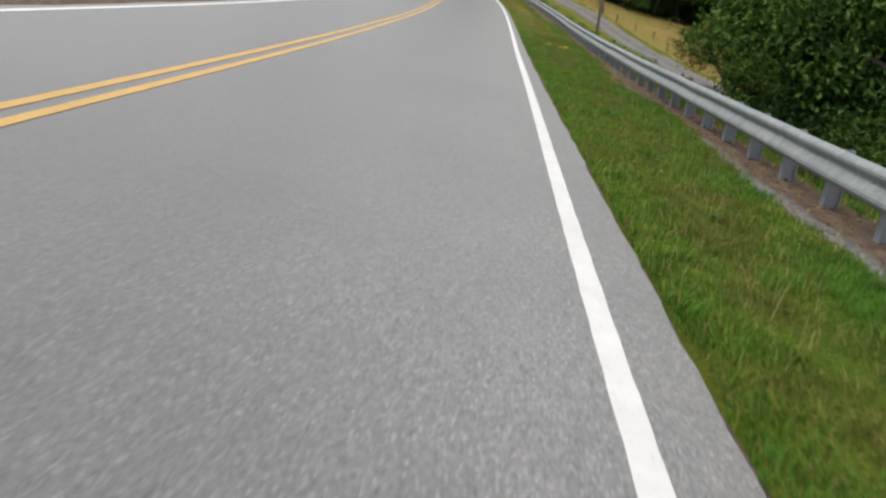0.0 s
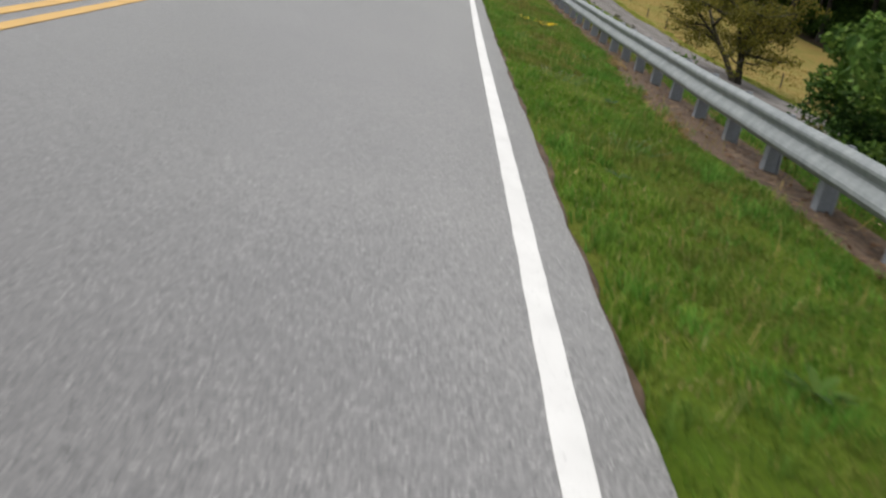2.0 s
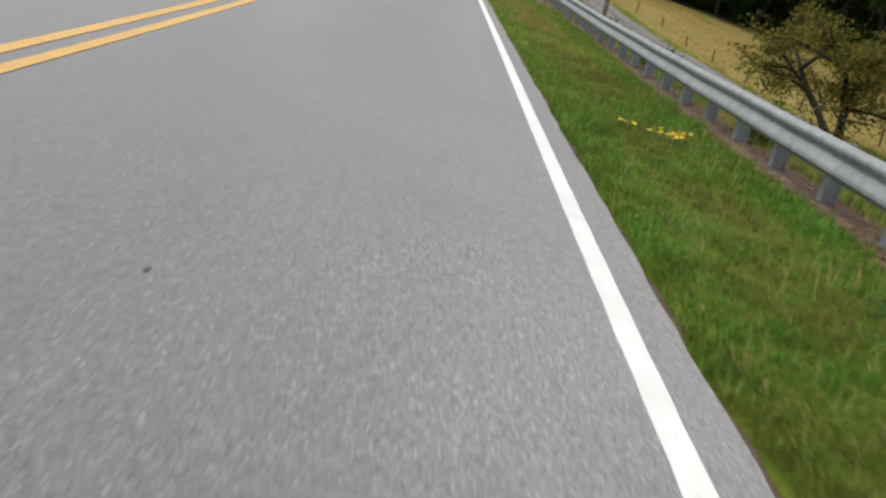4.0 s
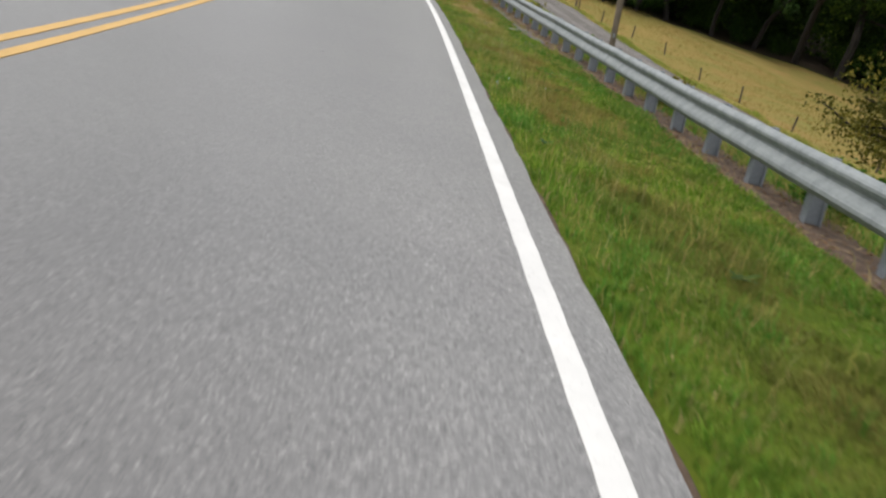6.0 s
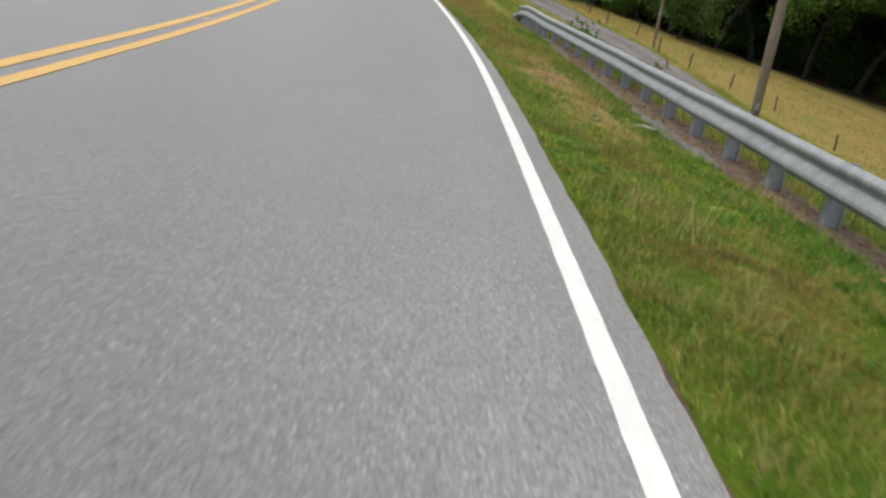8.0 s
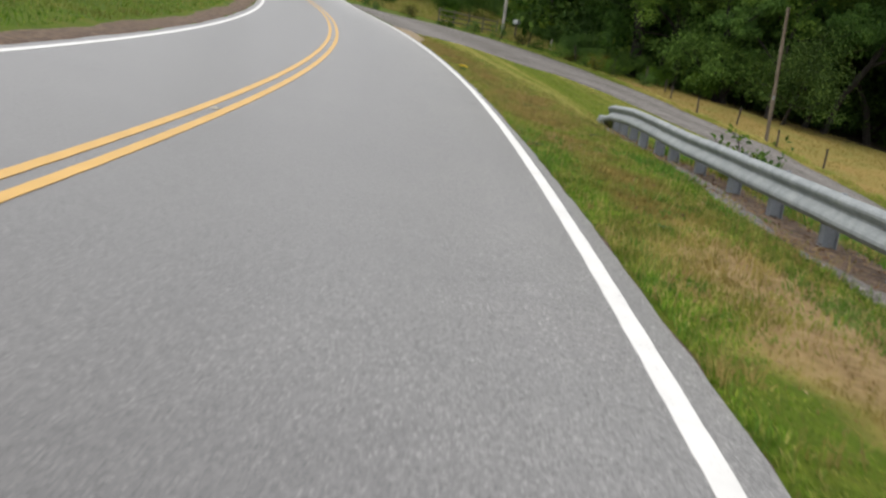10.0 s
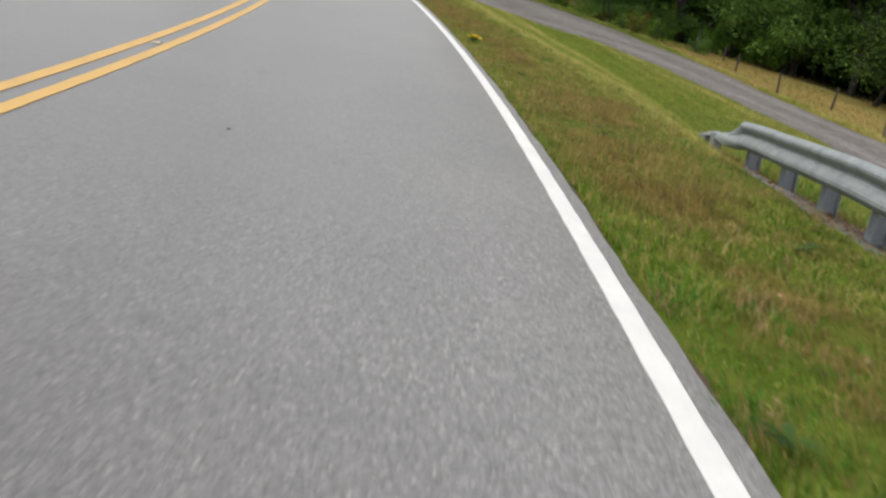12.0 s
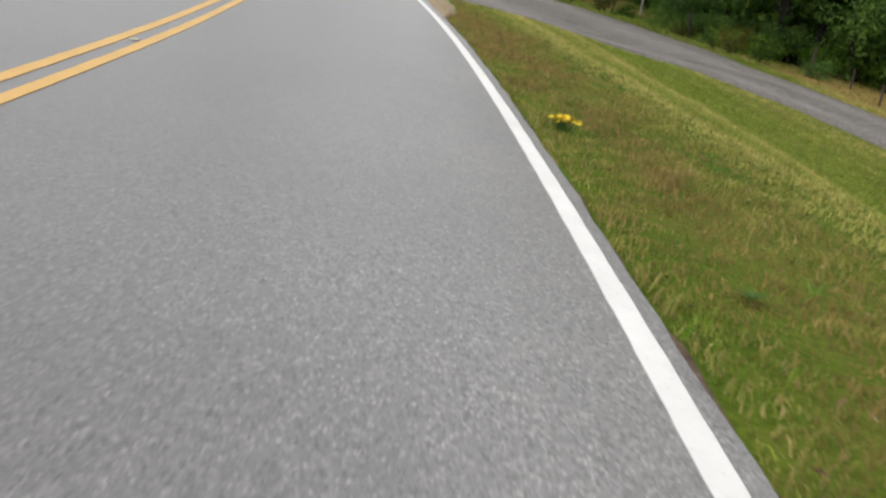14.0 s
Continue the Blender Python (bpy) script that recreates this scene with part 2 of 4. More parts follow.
# leaf green lightened for foliage that stands lit before the woods
LEAF_LIT_WOODS = make_leaf("lit_forest_leaves", [(0, (0.045, 0.092, 0.024)), (0.5, (0.075, 0.14, 0.036)), (1, (0.118, 0.19, 0.05))])
# darker copy of the leaf green; the canopy's shade is in the colour
LEAF_SHADED_DEEP = make_leaf("shaded_woods_leaves", [(0, (0.022, 0.048, 0.014)), (0.5, (0.040, 0.078, 0.022)), (1, (0.066, 0.112, 0.032))])
# low foliage, with the shade inside thicket and undergrowth mixed into its green
LEAF_SHADED_THICKET = make_leaf("shaded_thicket_leaves", [(0, (0.009, 0.026, 0.005)), (0.5, (0.021, 0.050, 0.009)), (0.9, (0.045, 0.086, 0.017)), (1, (0.090, 0.143, 0.030))])
# the thicket's leaves again, lightened as tops that catch the sky
LEAF_LIT_CROWN = make_leaf("lit_crown_leaves", [(0, (0.022, 0.052, 0.012)), (0.5, (0.050, 0.105, 0.022)), (0.85, (0.085, 0.155, 0.036)), (1, (0.130, 0.205, 0.055))])
LEAF_OLIVE = make_leaf("olive_leaves", [(0, (0.040, 0.048, 0.010)), (0.5, (0.078, 0.082, 0.017)), (1, (0.135, 0.122, 0.030))])
BARK = make_bark("bark", (0.009, 0.008, 0.007), (0.030, 0.025, 0.020))
POLE_WOOD = make_bark("weathered_pole_wood", (0.07, 0.056, 0.042), (0.18, 0.145, 0.105), 14.0)
PALE_POLE = make_bark("bleached_pole_wood", (0.24, 0.23, 0.21), (0.46, 0.44, 0.41), 14.0)
FENCE_BOARD = make_bark("mossy_fence_board", (0.07, 0.068, 0.045), (0.17, 0.155, 0.105), 14.0)
POST_WOOD = make_bark("weathered_fence_wood", (0.028, 0.023, 0.019), (0.085, 0.068, 0.053), 14.0)
RAIL_ZINC = make_zinc("galvanised_rail", (0.165, 0.185, 0.195), (0.275, 0.30, 0.305), 0.1, 0.75)
POST_ZINC = make_zinc("galvanised_post", (0.17, 0.19, 0.215), (0.29, 0.315, 0.345), 0.2, 0.65)
BOLT_ZINC = make_zinc("bolt_steel", (0.20, 0.20, 0.20), (0.34, 0.34, 0.34), 0.6, 0.5)

# ---------------------------------------------------------------- the road's line, from which all is set out
BEND = [-0.00866, -0.00643, -0.00118, 0.00221, -0.00116, 0.00109, 0.00177, 0.00357, 0.00923, 0.00767, 0.00856, 0.00708, 0.00801, 0.01053, 0.00358, -0.0055, -0.0054, -0.00511, -0.00511, -0.00511, -0.00511]
RISE_AT = [-5.0, 20.0, 40.0, 50.0, 60.0, 70.0, 80.0, 104.0, 114.0, 150.0]
RISE = [0.00024, 0.000992, 0.002381, 0.001664, 0.001039, 0.000372, 0.001971, 0.00202, 0.0, 0.0]
LANE_NEAR, LANE_FAR, YELLOW_GAP = 2.6793, 2.5117, 0.1797
# end of line
# lengths along and across the road are counted in gaps between guardrail posts, heights in metres
GAP = 1.275
CROSS_C, CROSS_S = math.cos(radians(4.5)), math.sin(radians(4.5))  # the whole hillside falls to the right
STEP = 0.25
ALONG = np.arange(-40.0, 150.0 + STEP, STEP)


def summed(a):
    r = np.concatenate([[0.0], np.cumsum((a[1:] + a[:-1]) / 2 * STEP)])
    return r - np.interp(0.0, ALONG, r)


HEADING = summed(np.interp(ALONG, np.arange(-5, 116, 6.0), BEND))
LINE_X, LINE_Y = summed(-np.sin(HEADING)), summed(np.cos(HEADING))
LINE_Z = summed(summed(np.interp(ALONG, RISE_AT, RISE)))


def spot(s, r, h=0.0):
    """The place s gaps along the white edge line, r gaps to its right, h metres above the road there."""
    a = np.interp(s, ALONG, HEADING)
    x, y, z = np.interp(s, ALONG, LINE_X) + r * np.cos(a), np.interp(s, ALONG, LINE_Y) + r * np.sin(a), np.interp(s, ALONG, LINE_Z)
    return np.stack(np.broadcast_arrays(GAP * (x * CROSS_C + z * CROSS_S), GAP * y, GAP * (z * CROSS_C - x * CROSS_S) + h), -1)


def lane(s):
    return np.interp(s, [38, 60], [LANE_NEAR, LANE_FAR])


def tarmac_edge(s):
    return np.interp(s, [0, 5, 13, 30, 42, 50, 58, 70, 120], [0.325, 0.305, 0.24, 0.21, 0.205, 0.135, 0.125, 0.2, 0.25])


def wobble(x, f, seed=0.0):
    return np.sin(x * f + seed) * 0.5 + np.sin(x * f * 2.3 + seed * 1.7 + 1.1) * 0.3 + np.sin(x * f * 5.1 + seed * 0.6 + 2.3) * 0.2


FENCE_S = [-30, 30, 38, 42, 46.8, 50, 54, 57.6, 59.2, 61, 63, 66, 67.4, 70.3, 76]
FENCE_R = [16.0, 14.5, 13.2, 12.5, 11.6, 11.6, 12.1, 12.5, 11.9, 11.1, 10.7, 10.9, 10.6, 11.05, 11.4]


# edge of the woods behind field and lane, as (along, right)
EDGE = np.array([(120, 12.0), (105, 13.5), (96, 13.6), (86, 13.0), (77, 12.5), (73, 13.8), (70.5, 15.5), (69.4, 18), (69.8, 22), (68.5, 24.5), (66, 26.4), (61, 27.6), (52, 30), (40, 32), (25, 34), (10, 36)], float)


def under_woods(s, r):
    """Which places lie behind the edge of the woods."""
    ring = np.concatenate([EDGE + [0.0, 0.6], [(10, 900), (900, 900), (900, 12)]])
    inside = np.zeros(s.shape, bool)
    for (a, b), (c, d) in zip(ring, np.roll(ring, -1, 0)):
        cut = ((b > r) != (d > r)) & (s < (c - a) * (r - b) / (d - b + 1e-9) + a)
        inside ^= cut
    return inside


def bare_edge(s):
    """Extra width of bare soil beside the broken asphalt."""
    return 0.045 * np.interp(s, [12, 14, 19, 21], [0, 1, 1, 0]) * np.clip(0.6 + 0.9 * wobble(s, 4.3, 0.7), 0, 1)


def rail_off(s):
    return np.interp(s, [0, 36, 44, 50, 52, 54, 55.3, 56, 58.7], [2.27, 2.33, 2.28, 2.28, 2.36, 2.62, 2.88, 3.05, 4.0])


def soil_edge(s):
    """Where the grass ends and the bare soil before the guardrail begins."""
    return rail_off(s) - np.interp(s, [0, 10, 12, 14, 15.5, 17, 19.8, 21, 22.8, 27, 31, 35, 39, 41, 46, 50], [0.32, 0.5, 0.4, 0.16, 0.3, 0.52, 0.62, 0.4, 0.2, 0.24, 0.2, 0.1, 0.24, 0.42, 0.42, 0.2]) + 0.05 * wobble(s, 1.7) + 0.035 * wobble(s, 5.3, 2.0)


DROP_AT, DROP = [-40, 45, 57, 62, 66, 74, 80, 150], [-1.5, -1.4, -1.15, -0.65, -0.5, -0.12, 0.0, 0.0]


def dip(s, r):
    """The verge sinks a little where the guardrail ends."""
    k = np.clip((r - 1.75) / 0.7, 0, 1)
    return 0.10 * np.interp(s, [49.5, 51.5, 55, 58], [0, 1, 1, 0]) * k * k * (3 - 2 * k)


def lay(s, r):
    """Height in metres of the open ground against the road."""
    d = np.interp(s, DROP_AT, DROP)
    k1, k2 = np.clip((r - 2.6) / 2.8, 0, 1), np.clip((r - 2.0) / 3.4, 0, 1)
    w = np.clip((s - 51) / 4, 0, 1)
    k = k1 * k1 * (3 - 2 * k1) * (1 - w) + k2 * k2 * (3 - 2 * k2) * w
    verge = -0.025 - 0.03 * np.clip((r - 0.3) / 2.0, 0, 1)
    right = verge * (1 - k) + d * k - 0.035 * np.clip(r - 15, 0, 10) + 0.078 * np.clip(r - 25, 0, 2000)
    left = -0.03 + 0.05 * np.clip(-r - 5.2, 0, 4) - 0.078 * np.clip(-r - 9, 0, 2000)
    right = right - dip(s, r)
    return GAP * np.where(r > -2.5, right, left)


def np_mesh(name, verts, faces, mat, attr=None, smooth=False):
    """One mesh from arrays; faces all have the same number of corners."""
    me = bpy.data.meshes.new(name)
    v, f = np.asarray(verts, np.float32), np.asarray(faces, np.int32)
    me.vertices.add(len(v))
    me.vertices.foreach_set("co", v.ravel())
    me.loops.add(f.size)
    me.loops.foreach_set("vertex_index", f.ravel())
    me.polygons.add(len(f))
    me.polygons.foreach_set("loop_start", np.arange(0, f.size, f.shape[1], dtype=np.int32))
    if attr is not None:
        a = me.attributes.new("zone", "FLOAT", "POINT")
        a.data.foreach_set("value", np.asarray(attr, np.float32))
    me.polygons.foreach_set("use_smooth", np.full(len(f), smooth))
    me.update(calc_edges=True)
    me.validate()
    me.materials.append(mat)
    return me


def grid_faces(nu, nv):
    i = np.arange(nu - 1)[:, None] * nv + np.arange(nv - 1)[None, :]
    return np.stack([i, i + 1, i + nv + 1, i + nv], -1).reshape(-1, 4)


def part(name, bm, mat, parent, label=""):
    me = bpy.data.meshes.new(name)
    bm.to_mesh(me)
    bm.free()
    me.materials.append(mat)
    ob = new(name, me)
    ob.parent = parent
    if label:
        ob["label"] = label
    return ob


# ---------------------------------------------------------------- ground
def nearest_line(x, y):
    """Along and right of the line for places in the plan."""
    s, r = np.empty(x.shape), np.empty(x.shape)
    x, y = x / GAP, y / GAP
    for i in range(0, len(x), 4000):
        d = (x[i:i + 4000, None] - LINE_X[None, ::2]) ** 2 + (y[i:i + 4000, None] - LINE_Y[None, ::2]) ** 2
        j = d.argmin(1) * 2
        a = HEADING[j]
        dx, dy = x[i:i + 4000] - LINE_X[j], y[i:i + 4000] - LINE_Y[j]
        s[i:i + 4000] = ALONG[j] - np.sin(a) * dx + np.cos(a) * dy
        r[i:i + 4000] = np.cos(a) * dx + np.sin(a) * dy
    return s, r


def value_noise(x, y, size, seed):
    """Smooth random field between -1 and 1 on a lattice of that size."""
    lattice = np.random.default_rng(seed + 900).uniform(-1, 1, (64, 64))
    u, v = x / size, y / size
    i, j = np.floor(u).astype(int), np.floor(v).astype(int)
    f, g = u - i, v - j
    f, g = f * f * (3 - 2 * f), g * g * (3 - 2 * g)
    a, b = lattice[i % 64, j % 64] * (1 - f) + lattice[(i + 1) % 64, j % 64] * f, lattice[i % 64, (j + 1) % 64] * (1 - f) + lattice[(i + 1) % 64, (j + 1) % 64] * f
    return a * (1 - g) + b * g


def build_ground():
    def axis(lo, hi, step, far):
        out = [far * 0.08 * 1.35 ** k for k in range(1, 15)]
        return np.array([lo - o for o in out[::-1]] + list(np.arange(lo, hi + step, step)) + [hi + o for o in out])
    gx, gy = axis(-16.0, 36.0, 0.42, 60), axis(-8.0, 110.0, 0.42, 60)
    x, y = [q.ravel() for q in np.meshgrid(gx, gy, indexing="ij")]
    s, r = nearest_line(x, y)
    sc = np.clip(s, -40, 150)
    h = lay(sc, r) + 0.03 * wobble(x, 0.9) * wobble(y, 0.7, 1.0) * (r > 2.6)
    h = np.where((r < tarmac_edge(sc) - 0.06) & (r > -5.0), h - 0.12, h)
    zl = GAP * np.interp(sc, ALONG, LINE_Z)
    v = np.stack([x * CROSS_C + zl * CROSS_S, y, zl * CROSS_C - x * CROSS_S + h], 1)
    hay = np.clip((r - np.interp(sc, FENCE_S, FENCE_R) + 1.6) / 0.6, 0, 1) * np.clip((76 - s) / 3, 0, 1)
    mown = 0.22 * np.clip((s - 52) / 5, 0, 1) * np.clip((r - 1.6) / 1.5, 0, 1) * (r < 12) * np.clip((75 - s) / 3, 0, 1)
    bare = 1.3 * np.exp(-((s - 43.2) / 3.0) ** 2 - ((r - 1.2) / 0.6) ** 2) * np.clip(0.85 + 0.7 * value_noise(s, r, 0.8, 51), 0, 1)
    tone = np.where(bare > 0.4, 1.0 + np.clip(bare, 0, 0.9), np.maximum(hay, mown))
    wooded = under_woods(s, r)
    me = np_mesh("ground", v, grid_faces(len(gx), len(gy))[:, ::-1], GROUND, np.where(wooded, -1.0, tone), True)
    return tagged(new("ground", me), "rough green verge falling to a dry yellow hay field", "ground", kind="structure")


def strip(name, s, left, right, h, mat, lip, label, category):
    """A flat band along the line between two offsets, with edges lip metres deep."""
    n = len(s)
    kk = np.linspace(0, 1, 11)
    cols = [spot(s, left, h - lip)] + [spot(s, left + (right - left) * k, h) for k in kk] + [spot(s, right, h - lip)]
    v = np.stack(cols, 1).reshape(-1, 3)
    across = np.tile(np.concatenate([[0], kk, [1]]), n)
    me = np_mesh(name, v, grid_faces(n, len(cols))[:, ::-1], mat, across)
    return tagged(new(name, me), label, category, kind="structure")


build_ground()
S = np.arange(-38.0, 140.0, 0.2)
ragged = tarmac_edge(S) - 0.012 + 0.010 * wobble(S, 2.1) + 0.010 * wobble(S, 9.0, 2.0)
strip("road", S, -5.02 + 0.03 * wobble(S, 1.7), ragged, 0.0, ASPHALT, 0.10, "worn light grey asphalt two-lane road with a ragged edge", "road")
SL = np.arange(-38.0, 140.0, 0.1)
for nm, off, mat, lab in (("edge_line", lambda s: 0 * s, WHITE, "solid white painted edge line on the asphalt"),
                          ("centre_line", lambda s: -lane(s), YELLOW, "solid yellow painted centre line, one of a pair"),
                          ("centre_line", lambda s: -lane(s) - YELLOW_GAP, YELLOW, "solid yellow painted centre line, one of a pair"),
                          ("edge_line", lambda s: 0 * s - 4.828, WHITE, "solid white painted edge line beside the far verge")):
    mid = off(SL)
    half = 0.039 if mat is YELLOW else 0.047
    strip(nm, SL, mid - half + 0.003 * wobble(SL, 14.0, 1.0), mid + half + 0.003 * wobble(SL, 13.0, 3.0), 0.005, mat, 0.006, lab, "road marking")
# gravel lane beyond the rail
GS = np.arange(-30.0, 86.0, 0.25)
g_left = np.maximum(np.interp(GS, [-30, 32, 42, 50, 56, 60, 62.5, 65, 67.5, 70, 71.1, 71.4, 71.8, 72.6], [10.6, 10.5, 8.9, 8.6, 8.6, 8.2, 7.7, 7.3, 7.1, 6.1, 3.8, 2.6, 1.2, 0.1]), tarmac_edge(GS) - 0.05)
g_right = np.interp(GS, [-30, 34, 39, 45, 50, 56, 61, 66, 70, 74, 78.5, 82, 83.6, 84.8, 86], [12.3, 12.2, 11.3, 10.8, 10.8, 11.0, 10.4, 10.0, 9.8, 9.4, 8.6, 7.2, 5.0, 2.6, 0.3])


def draped(name, s, left, right, mat, lift, label, category, cols=7, tone=None):
    k = np.linspace(0, 1, cols)
    r = left[:, None] + (right - left)[:, None] * k[None]
    k = k + 0 * r
    ss = np.repeat(s[:, None], cols, 1)
    v = spot(ss, r, lay(ss, r) + lift - 0.09 * ((k < 0.01) | (k > 0.99))).reshape(-1, 3)
    return tagged(new(name, np_mesh(name, v, grid_faces(len(s), cols)[:, ::-1], mat, None if tone is None else tone(ss, k).ravel(), True)), label, category, kind="structure")


draped("gravel_lane", GS, g_left + 0.12 * wobble(GS, 0.8) * (g_left > 1.0), g_right + 0.12 * wobble(GS, 0.9, 2.0) * (g_right > 1.0), GRAVEL, 0.045, "grey gravel farm lane climbing to meet the road", "lane", 17,
       lambda s, k: np.clip(0.42 - 0.4 * (np.abs(k - 0.5) > 0.44) + 0.5 * np.exp(-((np.abs(k - 0.5 + 0.02 * wobble(s, 0.6)) - 0.24) / 0.09) ** 2) + 0.12 * wobble(s + 9 * k, 1.9), 0, 1))
LS = np.arange(-30.0, 110.0, 0.4)
draped("shoulder", LS, 0 * LS - 5.72 + 0.14 * wobble(LS, 0.9), 0 * LS - 4.97, SOIL, 0.02, "narrow brown gravel shoulder between asphalt and grass", "shoulder", 5)
def dirt_edge(s):
    return np.interp(s, [66.2, 67.5, 69, 71, 72.3, 73.2], [0.14, 0.5, 0.78, 0.95, 1.0, 0.3]) + 0.05 * wobble(s, 4.0)


DS = np.arange(66.2, 73.25, 0.2)
draped("dirt_patch", DS, tarmac_edge(DS) - 0.05, dirt_edge(DS), DIRT, 0.05, "pale brown dirt patch where lane and road meet", "soil", 6)
ES = np.arange(-12.0, 76.0, 0.15)
draped("edge_soil", ES, tarmac_edge(ES) - 0.05, tarmac_edge(ES) + 0.034 + bare_edge(ES) + 0.03 * wobble(ES, 3.1) + 0.02 * wobble(ES, 7.7, 1.0), SOIL, 0.012, "thin brown soil line along the broken asphalt edge", "soil", 4)
MS = np.arange(-12.0, 57.0, 0.1)
draped("soil_strip", MS, soil_edge(MS) - 0.03, rail_off(MS) + 0.42 + 0.1 * wobble(MS, 1.4, 1.0), SOIL, 0.03, "bare brown soil and dead litter under the guardrail", "soil")

for g0, g1, wide in ((7.0, 12.5, 0.2), (39.8, 42.6, 0.4), (43.0, 46.0, 0.2), (46.5, 50.0, 0.24), (50.6, 54.4, 0.16)):
    QS = np.arange(g0, g1 + 0.05, 0.1)
    hump = np.sin((QS - g0) / (g1 - g0) * 3.14159) ** 0.6
    draped("gravel_patch", QS, soil_edge(QS) + 0.02 - 0.5 * wide * hump + 0.03 * wobble(QS, 5.0), soil_edge(QS) + 0.03 + 0.21 * hump, GRAVEL, 0.042, "grey loose gravel patch beside the guardrail soil", "gravel", 5, lambda s, k: 0.45 + 0 * s)


# ---------------------------------------------------------------- guardrail
POST_GAP, POST_FROM = 0.99612, 19.526


def rail_top(s):
    return np.interp(s, [40, 44, 48, 50, 52, 53.5, 54.75], [0.67, 0.65, 0.61, 0.57, 0.535, 0.465, 0.41]) + GAP * dip(s, rail_off(s))


def beam_off(s):
    """The beam hangs on blocks before the posts, towards the road."""
    return rail_off(s) - np.interp(s, [52, 55.5, 57.5], [0.165, 0.12, 0.02])


def box(bm, size, m, bevel=0.0):
    r = bmesh.ops.create_cube(bm, size=1.0, matrix=m @ Matrix.Diagonal((*size, 1)))
    if bevel:
        es = list({e for v in r["verts"] for e in v.link_edges})
        bmesh.ops.bevel(bm, geom=es, offset=bevel, segments=1, affect="EDGES")


def stand(s, r, h=0.0, turn=0.0):
    p = spot(s, r, h)
    return Matrix.Translation([float(q) for q in p]) @ Matrix.Rotation(float(np.interp(s, ALONG, HEADING)) + turn, 4, "Z")


def build_guardrail():
    rail = tagged(new("guardrail"), "galvanised W-beam guardrail on close steel posts along the verge", "guardrail")
    # one post and its block, shared by all
    bm = bmesh.new()
    for dx, wx, wy in ((-0.074, 0.010, 0.105), (0.0, 0.14, 0.011), (0.074, 0.010, 0.105)):
        box(bm, (wx, wy, 1.15), pose(dx, 0, 0.135))
    pm = bpy.data.meshes.new("post")
    bm.to_mesh(pm)
    bm.free()
    pm.materials.append(POST_ZINC)
    bm = bmesh.new()
    box(bm, (0.15, 0.115, 0.2), pose(0, 0, 0), 0.006)
    km = bpy.data.meshes.new("spacer_block")
    bm.to_mesh(km)
    bm.free()
    km.materials.append(POST_ZINC)
    bm = bmesh.new()
    bmesh.ops.create_cone(bm, cap_ends=True, segments=8, radius1=0.018, radius2=0.012, depth=0.02, matrix=pose(0, 0, 0, 0, -90, 0))
    bl = bpy.data.meshes.new("bolt")
    bm.to_mesh(bl)
    bm.free()
    bl.materials.append(BOLT_ZINC)
    rng = random.Random(4)
    for s in [POST_FROM + POST_GAP * k for k in range(-28, 32)] + [51.1, 51.95, 52.75, 53.6, 54.65]:
        r = float(rail_off(s))
        base = float(lay(np.array(s), np.array(r)))
        top = float(rail_top(s))
        out = float(beam_off(s) - rail_off(s)) * GAP
        for nm, me, dr, dz in (("post", pm, 0.02, top - 0.745), ("spacer_block", km, out + 0.08, top - 0.15), ("bolt", bl, out - 0.006, top - 0.137)):
            ob = new(nm, me)
            ob.matrix_basis = stand(s, r + dr / GAP, base + dz) @ pose(0, 0, 0, rng.uniform(-1.5, 1.5), rng.uniform(-1.5, 1.5), rng.uniform(-2, 2))
            ob.parent = rail
    # the beam: a folded W section swept in lapped lengths
    sec = [(0.000, 0.000), (-0.014, -0.007), (-0.049, -0.030), (-0.063, -0.049), (-0.060, -0.072), (-0.035, -0.102), (0.000, -0.128), (0.002, -0.146), (-0.016, -0.169), (-0.051, -0.206), (-0.065, -0.232), (-0.063, -0.262), (-0.032, -0.292), (0.000, -0.311)]
    sec = [(u, 1.1 * v) for u, v in sec]
    length = POST_GAP * 4
    s0 = POST_FROM - POST_GAP * 28
    s_end = 54.75
    n = 0
    while s0 < s_end - 0.3:
        s1 = min(s0 + length + 0.18, s_end)
        ss = np.linspace(s0, s1, 13)
        rr = beam_off(ss)
        zz = lay(ss, rr) + rail_top(ss) + 0.004 * (n % 2) + 0.006 * wobble(ss, 1.3)
        out = np.array([p[0] for p in sec]) - 0.004 * (n % 2)
        up = np.array([p[1] for p in sec])
        front = spot(ss[:, None], rr[:, None] + out[None] / GAP, zz[:, None] + up[None])
        back = spot(ss[:, None], rr[:, None] + (out[None] + 0.006) / GAP, zz[:, None] + up[None])
        ring = np.concatenate([front, back[:, ::-1]], 1)
        m = ring.shape[1]
        ring = np.concatenate([ring, ring[:, :1]], 1)
        ob = new("beam", np_mesh("beam", ring.reshape(-1, 3), grid_faces(len(ss), m + 1), RAIL_ZINC))
        ob.parent = rail
        s0, n = s0 + length, n + 1
    # the end length twists flat and dives into the verge
    ss = np.linspace(s_end - 0.1, s_end + 3.9, 19)
    k = np.linspace(0, 1, 19)
    ease = k * k * (3 - 2 * k)
    rr = beam_off(ss)
    mid = lay(ss, rr) + np.interp(k, [0, 0.06, 0.14, 0.24, 0.4, 0.6, 0.85, 1], [0.242, 0.222, 0.185, 0.15, 0.125, 0.105, 0.055, 0.02]) + GAP * dip(ss, rr) * np.interp(k, [0, 0.35], [1.0, 0.6])
    tw = np.clip(k * 4.5, 0, 1) * radians(84)
    out, up = np.array([p[0] for p in sec]), np.array([p[1] for p in sec]) + 0.168
